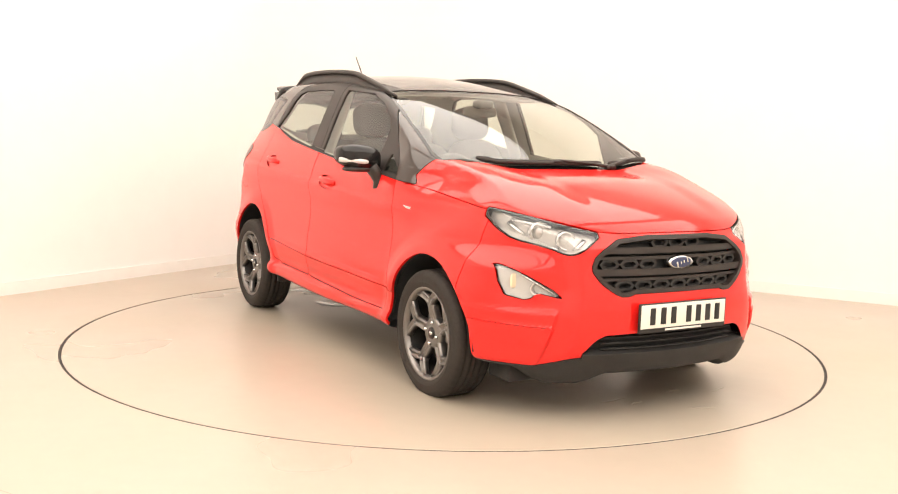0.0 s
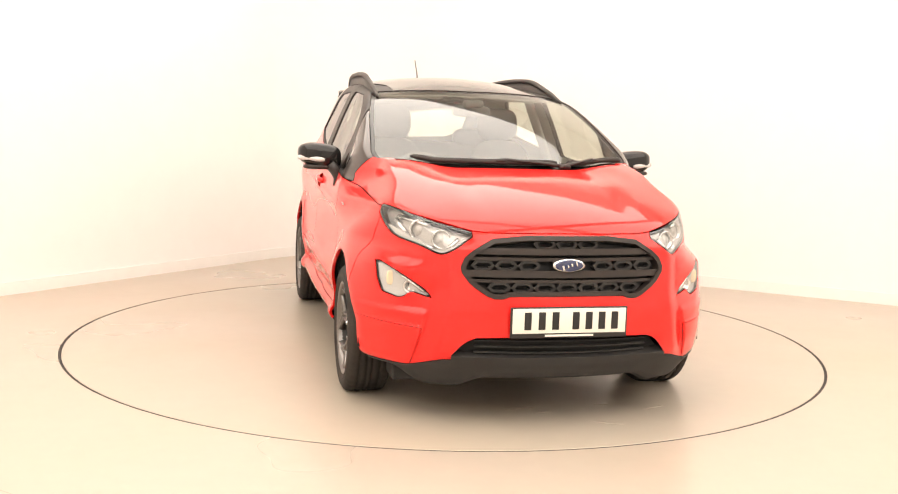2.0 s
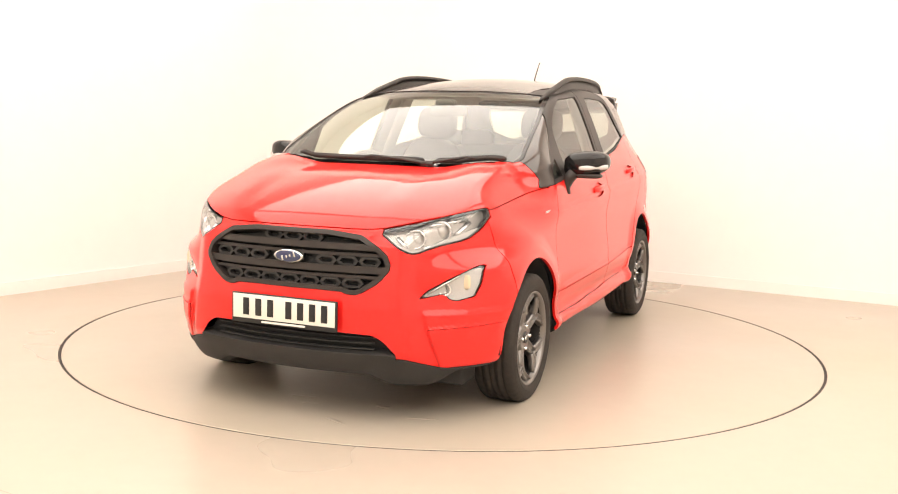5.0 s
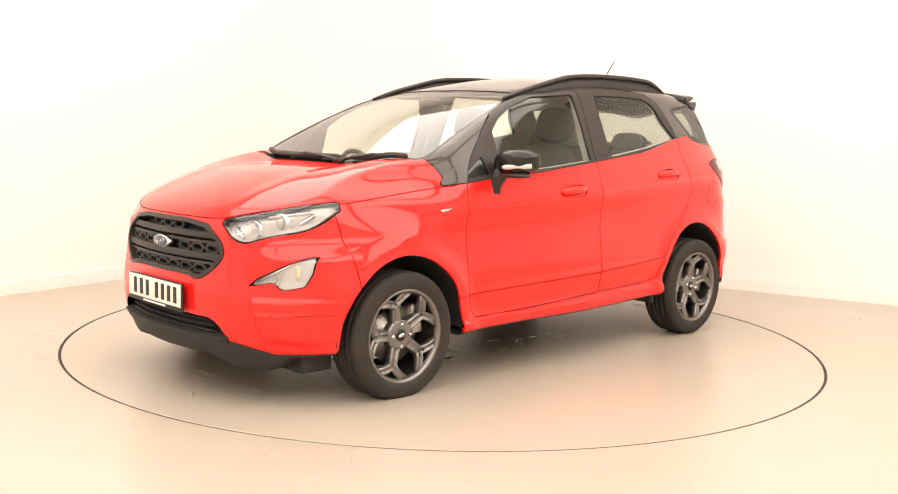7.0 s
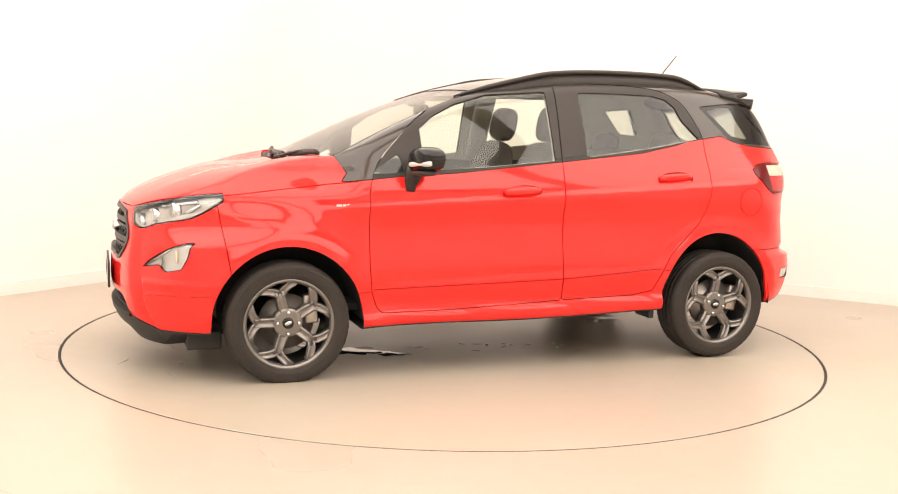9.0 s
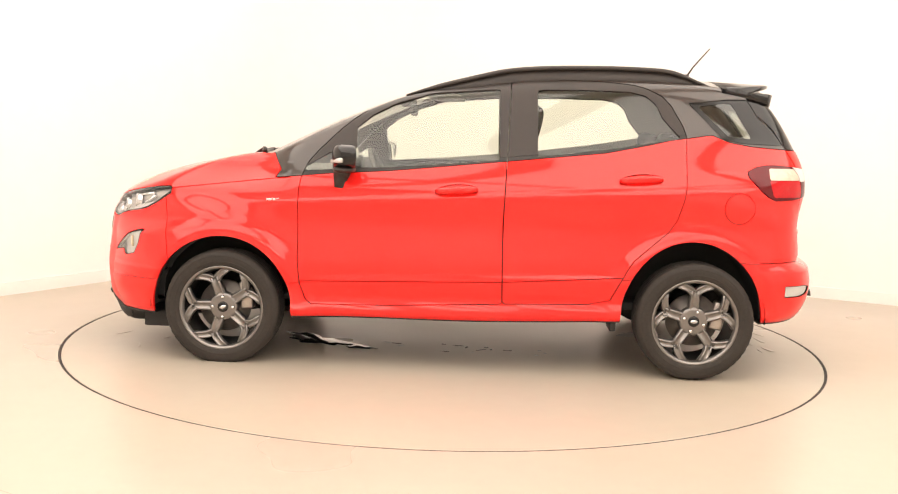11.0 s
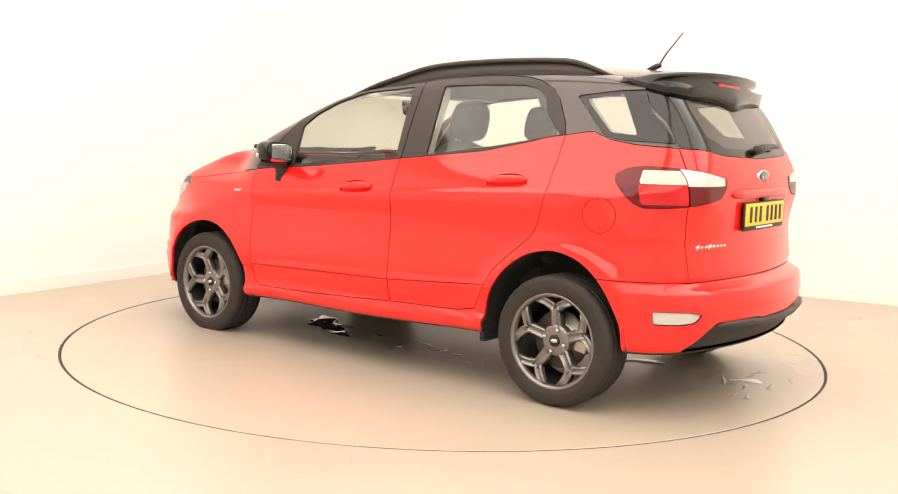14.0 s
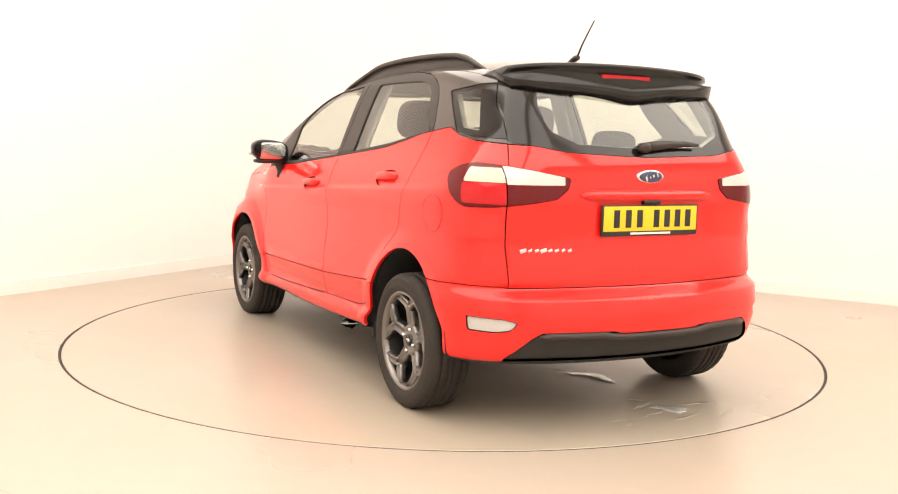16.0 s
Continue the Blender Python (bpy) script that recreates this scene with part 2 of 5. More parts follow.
def room():
    p0 = CORNER
    p1, p3 = p0 + ALONG_L * LEN_L, p0 + ALONG_R * LEN_R
    p2 = p3 + ALONG_L * LEN_L
    sides = [("wall_west", p0, p1, -ALONG_R), ("wall_south", p1, p2, ALONG_L), ("wall_east", p2, p3, ALONG_R), ("wall_north", p3, p0, -ALONG_L)]
    cove = 1.0
    for name, a, b, out in sides:
        e = (b - a).normalized() * 0.2
        e0, e1 = (-e / 0.2 * cove if name == "wall_west" else e), (-e / 0.2 * cove if name == "wall_north" else e)
        wall_run(name, a - e0, b + e1, CEILING, 0.2, WALL, "plain warm white painted studio wall", out=out)
    # The two back walls meet in a rounded corner, with its own curved skirting.
    mid = p0 + (ALONG_L + ALONG_R) * cove
    for name, z1, r0, r1, mat, label, cat in (("wall_corner", CEILING, cove, cove + 0.2, WALL, "rounded warm white corner between the back walls", "wall"), ("baseboard_3", 0.095, cove - 0.016, cove - 0.004, SKIRT, "low white skirting round the curved corner", "skirting")):
        bm = bmesh.new()
        rows = []
        for k in range(61):
            a = math.pi / 2 * k / 60
            d = -ALONG_R * math.cos(a) - ALONG_L * math.sin(a)
            rows.append([bm.verts.new(mid + d * r + Vector((0, 0, z))) for r, z in ((r0, 0), (r0, z1), (r1, z1), (r1, 0))])
        for u, v in zip(rows, rows[1:]):
            for i in range(4):
                bm.faces.new((u[i], v[i], v[(i + 1) % 4], u[(i + 1) % 4]))
        bmesh.ops.recalc_face_normals(bm, faces=bm.faces[:])
        tagged(part(name, bm, mat, smooth=False), label, cat, kind="structure")
    for i, (a, b, o) in enumerate(((p0, p1, -ALONG_R), (p3, p0, -ALONG_L)), 1):
        e = (b - a).normalized() * 0.016
        c0, c1 = (ALONG_L * cove, ALONG_L * 0) if i == 1 else (ALONG_L * 0, ALONG_R * cove)
        s = wall_run("baseboard_%d" % i, a - o * 0.016 + c0, b - o * 0.016 + c1, 0.095, 0.012, SKIRT, "low white skirting board along the wall", out=o)
        s["category"] = "skirting"
    # Floor with a round opening for the turntable.
    bm = bmesh.new()
    R, n = 2.262, 160
    ring = [bm.verts.new((R * math.cos(2 * math.pi * k / n), R * math.sin(2 * math.pi * k / n), 0)) for k in range(n)]
    far = [bm.verts.new((14 * math.cos(2 * math.pi * k / n), 14 * math.sin(2 * math.pi * k / n), 0)) for k in range(n)]
    low = [bm.verts.new((v.co.x, v.co.y, -0.06)) for v in ring]
    for k in range(n):
        j = (k + 1) % n
        bm.faces.new((ring[k], far[k], far[j], ring[j]))
        bm.faces.new((low[k], ring[k], ring[j], low[j]))
    bmesh.ops.recalc_face_normals(bm, faces=bm.faces[:])
    tagged(part("floor", bm, FLOOR, smooth=False), "pale beige painted concrete studio floor with soft sheen", "floor", kind="structure")
    bm = bmesh.new()
    bmesh.ops.create_circle(bm, cap_ends=True, radius=2.3, segments=96)
    bmesh.ops.translate(bm, vec=(0, 0, -0.055), verts=bm.verts[:])
    tagged(part("turntable_pit", bm, GAPM, smooth=False), "dark recess under the turntable rim", "pit", kind="structure")
    bm = bmesh.new()
    c = (p0 + p1 + p2 + p3) / 4
    for z, flip in ((CEILING, True),):
        vs = [bm.verts.new(v + Vector((0, 0, z))) for v in (p0, p1, p2, p3)]
        top = [bm.verts.new(v + Vector((0, 0, z + 0.15))) for v in (p0, p1, p2, p3)]
        bm.faces.new(vs), bm.faces.new(top[::-1])
        for i in range(4):
            bm.faces.new((vs[i], vs[(i + 1) % 4], top[(i + 1) % 4], top[i]))
    bmesh.ops.recalc_face_normals(bm, faces=bm.faces[:])
    tagged(part("ceiling", bm, CEIL, smooth=False), "plain white studio ceiling", "ceiling", kind="structure")


def ceiling_fixture(x, y, turn, length, width, watts):
    f = empty("ceiling_light", "long white ceiling light panel, switched on", "light", group="ceiling lights")
    f.matrix_world = pose(x, y, CEILING, 0, 0, turn)
    bm = bmesh.new()
    for sy in (-1, 1):
        box(bm, 0, sy * (width / 2 + 0.02), -0.035, length + 0.08, 0.04, 0.07, 0.004)
    for sx in (-1, 1):
        box(bm, sx * (length / 2 + 0.02), 0, -0.035, 0.04, width, 0.07, 0.004)
    part("frame", bm, SKIRT, f)
    bm = bmesh.new()
    box(bm, 0, 0, -0.03, length, width, 0.02)
    part("diffuser", bm, TUBE, f, "glowing diffuser", smooth=False)
    ceiling_lamp(x, y, turn, length, width, watts)


room()
for i in range(2):
    for j in range(3):
        spot = CORNER + ALONG_L * (2.6 + 3.7 * j) + ALONG_R * (2.9 + 5.2 * i)
        ceiling_fixture(spot.x, spot.y, 58.6, 3.4, 4.8, LAMP_WATTS)

TABLE = empty("turntable", "round beige turntable deck flush in the floor", "turntable")
bm = bmesh.new()
lathe(bm, [(0.0005, 0.0), (2.0, 0.0), (2.243, 0.0), (2.246, -0.003), (2.246, -0.05)], steps=160, axis="Z")
bmesh.ops.recalc_face_normals(bm, faces=bm.faces[:])
part("deck", bm, DISC, TABLE, smooth=False)
# Dark ring added in the open gap, so the gap looks shaded.
bm = bmesh.new()
lathe(bm, [(2.2462, -0.012), (2.247, -0.002), (2.261, -0.002), (2.2615, -0.012)], steps=160, axis="Z")
bmesh.ops.recalc_face_normals(bm, faces=bm.faces[:])
part("rim_gap_shade", bm, GAPM, TABLE, "dark ring painted as shade in the rim gap", smooth=False)

# Faint joints in the floor, as shallow filled saw cuts.
for a, b in (((-2.75, -2.07), (-0.60, -3.35)), ((2.9, -2.2), (4.4, 0.4))):
    a, b = Vector((*a, 0)), Vector((*b, 0))
    d = (b - a).normalized()
    n_ = Vector((-d.y, d.x, 0)) * 0.0025
    bm = bmesh.new()
    lo = [bm.verts.new(v + Vector((0, 0, 0.0004))) for v in (a - n_, b - n_, b + n_, a + n_)]
    bm.faces.new(lo)
    bmesh.ops.recalc_face_normals(bm, faces=bm.faces[:])
    tagged(part("floor_joint", bm, JOINT, smooth=False), "faint filled joint line in the painted floor", "floor joint", kind="structure")


# ---- car body surface: x forward, y to the left, z up, from the ground between the axles ----
WX, WZ, WR = 1.2595, 0.312, 0.312


def spline(pts):
    """Natural cubic through (x, y) pairs, straight beyond its ends."""
    pts = sorted(pts)
    X, Y = np.array([p[0] for p in pts], float), np.array([p[1] for p in pts], float)
    n, h = len(X), np.diff(X)
    A, r = np.eye(n), np.zeros(n)
    for i in range(1, n - 1):
        A[i, i - 1:i + 2] = h[i - 1], 2 * (h[i - 1] + h[i]), h[i]
        r[i] = 6 * ((Y[i + 1] - Y[i]) / h[i] - (Y[i] - Y[i - 1]) / h[i - 1])
    M = np.linalg.solve(A, r)

    def f(x):
        x = np.asarray(x, float)
        i = np.clip(np.searchsorted(X, x) - 1, 0, n - 2)
        t = np.clip(x, X[0], X[-1])
        a, b, k = X[i + 1] - t, t - X[i], h[i]
        y = M[i] * a ** 3 / (6 * k) + M[i + 1] * b ** 3 / (6 * k) + (Y[i] / k - M[i] * k / 6) * a + (Y[i + 1] / k - M[i + 1] * k / 6) * b
        s0 = (Y[1] - Y[0]) / h[0] - h[0] * M[1] / 6
        s1 = (Y[-1] - Y[-2]) / h[-1] + h[-1] * M[-2] / 6
        return y + np.minimum(x - X[0], 0) * s0 + np.maximum(x - X[-1], 0) * s1
    return f


def line(pts):
    pts = sorted(pts)
    X, Y = [p[0] for p in pts], [p[1] for p in pts]
    return lambda x: np.interp(x, X, Y)


def smax(a, b, k):
    h = np.maximum(k - np.abs(a - b), 0) / k
    return np.maximum(a, b) + h * h * k / 4


def step(a, b, x):
    t = np.clip((x - a) / (b - a), 0, 1)
    return t * t * (3 - 2 * t)


side_prof = spline([(0.18, 0.80), (0.25, 0.848), (0.31, 0.866), (0.37, 0.862), (0.43, 0.860), (0.49, 0.873), (0.55, 0.879), (0.62, 0.875), (0.70, 0.864), (0.78, 0.858), (0.86, 0.861), (0.92, 0.866), (0.98, 0.858),
                    (1.06, 0.832), (1.15, 0.793), (1.30, 0.733), (1.45, 0.668), (1.56, 0.615), (1.70, 0.54)])
side_plan = spline([(2.1, -0.075), (1.75, -0.018), (1.3, 0.006), (0.7, 0.0), (0, 0.004), (-0.8, 0.0), (-1.3, -0.002), (-1.6, -0.02), (-1.95, -0.07)])
upper_plan = spline([(2.0, -0.03), (1.0, -0.012), (0.4, 0.0), (-0.4, 0.0), (-1.1, -0.018), (-1.5, -0.045), (-1.9, -0.09)])
hood_prof = spline([(2.16, 0.80), (2.09, 0.842), (2.03, 0.880), (1.95, 0.932), (1.85, 0.982), (1.7, 1.036), (1.5, 1.088), (1.3, 1.126), (1.14, 1.148), (0.9, 1.17)])
roof_prof = spline([(1.3, 1.072), (1.13, 1.150), (0.90, 1.262), (0.65, 1.376), (0.40, 1.472), (0.20, 1.535), (0.0, 1.580), (-0.3, 1.622), (-0.7, 1.640), (-1.1, 1.634), (-1.45, 1.600), (-1.8, 1.535)])
nose_prof = spline([(0.16, 1.985), (0.22, 2.03), (0.30, 2.062), (0.40, 2.078), (0.52, 2.083), (0.60, 2.075), (0.72, 2.058), (0.84, 2.04), (0.95, 2.01), (1.05, 1.97)])
gate_prof = spline([(0.30, -1.90), (0.50, -1.918), (0.60, -1.922), (0.68, -1.920), (0.80, -1.908), (0.95, -1.904), (1.08, -1.900), (1.17, -1.878), (1.26, -1.835), (1.40, -1.745), (1.52, -1.655), (1.65, -1.55)])
bump_prof = spline([(0.26, -1.90), (0.30, -1.94), (0.36, -1.985), (0.45, -2.018), (0.55, -2.018), (0.60, -2.006), (0.70, -1.99)])


def tail_prof(z):
    return gate_prof(z) + (bump_prof(z) - gate_prof(z)) * step(0.632, 0.580, z)


floor_prof = spline([(2.1, 0.175), (1.64, 0.185), (0.9, 0.262), (0.0, 0.272), (-0.85, 0.295), (-1.6, 0.300), (-2.0, 0.290)])


def side_width(x, z):
    w = side_prof(z) + side_plan(x) + upper_plan(x) * step(1.0, 1.3, z)
    for cx, r in ((WX, 0.385), (-WX, 0.40)):
        d = np.hypot(x - cx, (z - WZ))
        w = w + (0.013 * step(r + 0.13, r + 0.035, d) + 0.006 * step(r + 0.075, r + 0.02, d)) * step(0.2, 0.35, z) * step(0.98, 0.78, z)
    w = w - 0.105 * step(0.93, 1.08, z) * step(0.82, 1.15, x)
    # The front wings fall in above the arches, towards the lamps.
    w = w - 0.098 * step(0.77, 0.945, z) * step(1.16, 0.96, z) * step(0.75, 1.55, x)
    # Crease that climbs along the doors.
    zc = 0.935 - 0.055 * x
    w = w + 0.008 * step(zc - 0.10, zc, z) * step(zc + 0.030, zc, z) * step(1.25, 0.8, x) * step(-1.65, -1.3, x)
    # The lower door stands proud under a soft ledge.
    zl = 0.487 - 0.030 * x
    w = w + 0.011 * step(zl + 0.050, zl + 0.008, z) * step(0.385, 0.44, z) * step(0.86, 0.66, x) * step(-0.95, -0.72, x)
    # Side skirt: a ledge below the doors.
    zs = 0.366 - 0.024 * x
    w = w + 0.026 * step(zs + 0.006, zs - 0.024, z) * step(1.05, 0.80, x) * step(-1.05, -0.80, x)
    return w


def top_height(x, y):
    y2 = y * y
    flank = 0.022 * step(0.30, 0.44, np.abs(y)) * step(2.0, 1.75, x)
    hood = hood_prof(x + 0.10 * y2) - (0.03 + 0.12 * step(1.15, 1.9, x)) * y2 - (0.03 + 0.08 * step(1.15, 1.9, x)) * y2 * y2 + flank * 0.5 - 0.026 * step(1.62, 1.28, x) * step(0.58, 0.36, np.abs(y))
    roof = roof_prof(x + 0.13 * y2 * step(-0.4, 0.6, x)) - (0.19 - 0.14 * step(-0.15, 0.4, x)) * y2 - 0.03 * y2 * y2
    return np.maximum(hood, roof)


def nose(y, z):
    a = np.abs(y)
    x = nose_prof(z) - 0.36 * y * y - 0.95 * np.maximum(a - 0.46, 0) ** 2 - 2.0 * np.maximum(a - 0.50, 0) ** 2 * step(0.69, 0.80, z)
    # The middle with grille and plate stands proud up to a slanting edge; outside it a raised corner blade and a pocket for the lamp.
    edge = 0.572 + (0.57 - np.minimum(z, 0.62)) * 0.22
    x = x + 0.08 * y * y * step(edge + 0.005, edge - 0.075, a) * step(0.85, 0.79, z) * step(0.26, 0.36, z)
    blade = step(0.0, 0.025, a - edge) * step(0.535, 0.505, z) * step(0.30, 0.40, z)
    shelf = step(0.0, 0.025, a - edge) * step(0.462, 0.446, z - 0.04 * (a - 0.6)) * step(0.22, 0.30, z)
    pocket = np.exp(-((a - 0.66) / 0.10) ** 2 - ((z - 0.60) / 0.055) ** 2)
    return x + 0.016 * blade + 0.010 * shelf - 0.018 * pocket


def tail(y, z):
    a = np.abs(y)
    return tail_prof(z) + (0.10 + 0.09 * step(1.0, 0.8, z) + 0.08 * step(0.66, 0.58, z)) * y * y + 0.9 * np.maximum(a - 0.58, 0) ** 2 + 1.6 * np.maximum(a - 0.55, 0) ** 2 * step(0.82, 0.96, z) * step(1.32, 1.2, z)


def F(p):
    x, y, z = p[..., 0], p[..., 1], p[..., 2]
    a = (np.abs(y) - side_width(x, z)) * np.where(z > 1.1, 0.92, 1.0)
    b = (z - top_height(x, y)) * np.where(x > 0.1, 0.93, 1.0)
    c = x - nose(y, z)
    d = tail(y, z) - x
    e = floor_prof(x) + 0.05 * step(0.46, 0.34, np.abs(y)) * step(1.6, 1.8, x) + 0.075 * step(0.56, 0.72, np.abs(y)) * step(1.45, 1.60, x) - z
    f = smax(a, b, 0.055)
    f = smax(f, smax(c, a, 0.14), 0.05)
    f = smax(f, d, 0.16 - 0.09 * step(1.15, 1.45, z))
    return smax(f, e, 0.05)


def cast(o, d, far=4.0):
    """First place where rays from inside leave the body."""
    lo, hi = np.zeros(len(o)), np.full(len(o), far)
    for _ in range(26):
        m = (lo + hi) / 2
        out = F(o + d * m[:, None]) > 0
        hi, lo = np.where(out, m, hi), np.where(out, lo, m)
    return o + d * lo[:, None]


def normals(V):
    g = np.stack([F(V + h) - F(V - h) for h in np.eye(3) * 2e-3], -1)
    return g / np.linalg.norm(g, axis=1)[:, None]


def shell():
    """Half of the body skin (y >= 0) as vertices, normals and triangles."""
    na, nm, nphi = 130, 160, 240
    u = [(-1.05, -math.pi / 2 * t) for t in np.linspace(0.998, 0, na, endpoint=False)] + [(x, 0.0) for x in np.linspace(-1.05, 1.2, nm)] + \
        [(1.2, math.pi / 2 * t) for t in np.linspace(0, 0.998, na + 1)[1:]]
    phi = np.linspace(-math.pi / 2, math.pi / 2, nphi)
    U = np.array(u)
    xs, ps = np.repeat(U[:, 0], nphi), np.repeat(U[:, 1], nphi)
    ph = np.tile(phi, len(U))
    o = np.stack([xs, xs * 0, xs * 0 + 0.78], -1)
    d = np.stack([np.sin(ps), np.cos(ps) * np.cos(ph), np.cos(ps) * np.sin(ph)], -1)
    V = cast(o, d)
    V[np.abs(V[:, 1]) < 1e-5, 1] = 0
    i, j = np.meshgrid(np.arange(len(U) - 1), np.arange(nphi - 1), indexing="ij")
    a = (i * nphi + j).ravel()
    b, c, e = a + nphi, a + nphi + 1, a + 1
    T = np.concatenate([np.stack([a, e, c], -1), np.stack([a, c, b], -1)])
    return V, normals(V), T


def clip(m, d):
    """The part of the skin where d < 0."""
    V, N, T = m
    s = d < 0
    k = s[T].sum(1)
    keep = [T[k == 3]]
    nv, base = [], len(V)
    cut = T[(k == 1) | (k == 2)]
    if len(cut):
        odd = np.where((k[(k == 1) | (k == 2)] == 1)[:, None], s[cut], ~s[cut])
        r = odd.argmax(1)
        idx = (np.arange(3)[None] + r[:, None]) % 3
        cut = np.take_along_axis(cut, idx, 1)
        A, B, C = cut.T
        one = s[A]
        e = np.concatenate([np.stack([A, B], -1), np.stack([A, C], -1)])
        e.sort(1)
        key, inv = np.unique(e[:, 0] * len(V) + e[:, 1], return_inverse=True)
        p, q = key // len(V), key % len(V)
        t = (d[p] / (d[p] - d[q]))[:, None]
        VV, NN = V[p] + (V[q] - V[p]) * t, N[p] + (N[q] - N[p]) * t
        NN /= np.linalg.norm(NN, axis=1)[:, None]
        inv = inv.ravel()
        ab, ac = base + inv[:len(A)], base + inv[len(A):]
        keep += [np.stack([A, ab, ac], -1)[one], np.stack([B, C, ac], -1)[~one], np.stack([B, ac, ab], -1)[~one]]
        V, N = np.concatenate([V, VV]), np.concatenate([N, NN])
    T = np.concatenate(keep)
    used, inv = np.unique(T, return_inverse=True)
    return V[used], N[used], inv.reshape(-1, 3)


def carve(m, field, gap=0.0022):
    """Splits the skin along a field's zero line, with a shut line between."""
    d = field(m[0], m[1])
    return clip(m, d + gap), clip(m, gap - d)


def poly(outline, P, round_=0.0):
    """Signed distance to a 2D outline, negative inside."""
    pts = np.array(outline, float)
    best, inside = np.full(len(P), 1e9), np.zeros(len(P), bool)
    for a, b in zip(pts, np.roll(pts, -1, 0)):
        e, w = b - a, P - a
        t = np.clip((w @ e) / (e @ e), 0, 1)
        best = np.minimum(best, ((w - t[:, None] * e) ** 2).sum(1))
        c = (a[1] > P[:, 1]) != (b[1] > P[:, 1])
        with np.errstate(divide="ignore", invalid="ignore"):
            inside ^= c & (P[:, 0] < e[0] * (P[:, 1] - a[1]) / e[1] + a[0])
    return np.sqrt(best) * np.where(inside, -1, 1) - round_


def fold(pts, n=2, keep=()):
    """Rounds the corners of an outline by cutting them."""
    for _ in range(n):
        out = []
        for a, b in zip(pts, pts[1:] + pts[:1]):
            out += [(a[0] * 0.8 + b[0] * 0.2, a[1] * 0.8 + b[1] * 0.2), (a[0] * 0.2 + b[0] * 0.8, a[1] * 0.2 + b[1] * 0.8)]
        pts = out
    return pts


def islands(m, least=0.12):
    """Drops crumbs of skin that the cuts leave over."""
    V, N, T = m
    lab = np.arange(len(V))
    while True:
        low = lab[T].min(1)
        new_ = lab.copy()
        for i in range(3):
            np.minimum.at(new_, T[:, i], low)
        new_ = new_[new_]
        if (new_ == lab).all():
            break
        lab = new_
    ids, count = np.unique(lab[T[:, 0]], return_counts=True)
    good = ids[count >= least * len(T)]
    T = T[np.isin(lab[T[:, 0]], good)]
    used, inv = np.unique(T, return_inverse=True)
    return V[used], N[used], inv.reshape(-1, 3)


def panel(name, m, mat, parent, label="", both=False, right=False, sink=0.0, lip=0.014, twin=None):
    """Makes a body panel: the skin piece, moved in by sink, with a turned-in lip all round."""
    V, N, T = islands(m)
    V = V - N * sink
    if both:
        n = len(V)
        V, N, T = np.concatenate([V, V * (1, -1, 1)]), np.concatenate([N, N * (1, -1, 1)]), np.concatenate([T, T[:, ::-1] + n])
    elif right:
        V, N, T = V * (1, -1, 1), N * (1, -1, 1), T[:, ::-1]
    e = np.concatenate([T[:, [0, 1]], T[:, [1, 2]], T[:, [2, 0]]])
    key = np.sort(e, 1) @ np.array([len(V), 1])
    u, first, count = np.unique(key, return_index=True, return_counts=True)
    rim = e[first[count == 1]]
    rim = rim[~((np.abs(V[rim[:, 0], 1]) < 1e-4) & (np.abs(V[rim[:, 1], 1]) < 1e-4))]
    if lip and len(rim):
        a, b = rim.T
        n, k = len(V), len(a)
        inn = lambda i: V[i] - N[i] * lip
        flat = np.cross(V[b] - V[a], N[a])
        flat /= np.maximum(np.linalg.norm(flat, axis=1), 1e-9)[:, None]
        V = np.concatenate([V, V[a], V[b], inn(b), inn(a)])
        N = np.concatenate([N, flat, flat, flat, flat])
        q = n + np.arange(k)
        T = np.concatenate([T, np.stack([q + k, q, q + 3 * k], -1), np.stack([q + k, q + 3 * k, q + 2 * k], -1)])
    me = bpy.data.meshes.new(name)
    me.from_pydata(V.tolist(), [], T.tolist())
    me.shade_smooth()
    me.normals_split_custom_set_from_vertices(N.tolist())
    return hang(name, me, mat, parent, label)


def pair(name, m, mat, parent, label="", **k):
    """The same panel on the left and on the right. parent: one, or (left, right)."""
    pl, pr = parent if isinstance(parent, tuple) else (parent, parent)
    return panel(name, m, mat, pl, label, **k), panel(name, m, mat, pr, label, right=True, **k)


def xz(V):
    return V[:, [0, 2]]


def yz(V):
    return V[:, [1, 2]]


PROBED = {}


def probe(o, d, out):
    """Place and normal where one ray leaves the body, kept for the next call."""
    key = (*(round(float(v), 5) for v in o), *d)
    if key not in PROBED:
        p = cast(np.array([o], float), np.array([d], float))
        PROBED[key] = p[0], normals(p)[0]
    p, n = PROBED[key]
    return Vector(p + n * out), Vector(n)


def on_side(x, z, out=0.0):
    """Place on the left flank at x, z."""
    return probe((x, 0.0, z), (0.0, 1.0, 0.0), out)


def on_nose(y, z, out=0.0):
    return probe((0.0, y, z), (1.0, 0.0, 0.0), out)


def on_tail(y, z, out=0.0):
    return probe((0.0, y, z), (-1.0, 0.0, 0.0), out)


def on_top(x, y, out=0.0):
    return probe((x, y, 0.8), (0.0, 0.0, 1.0), out)


CAR = empty("car", "bright red compact SUV with black roof on the turntable", "car")

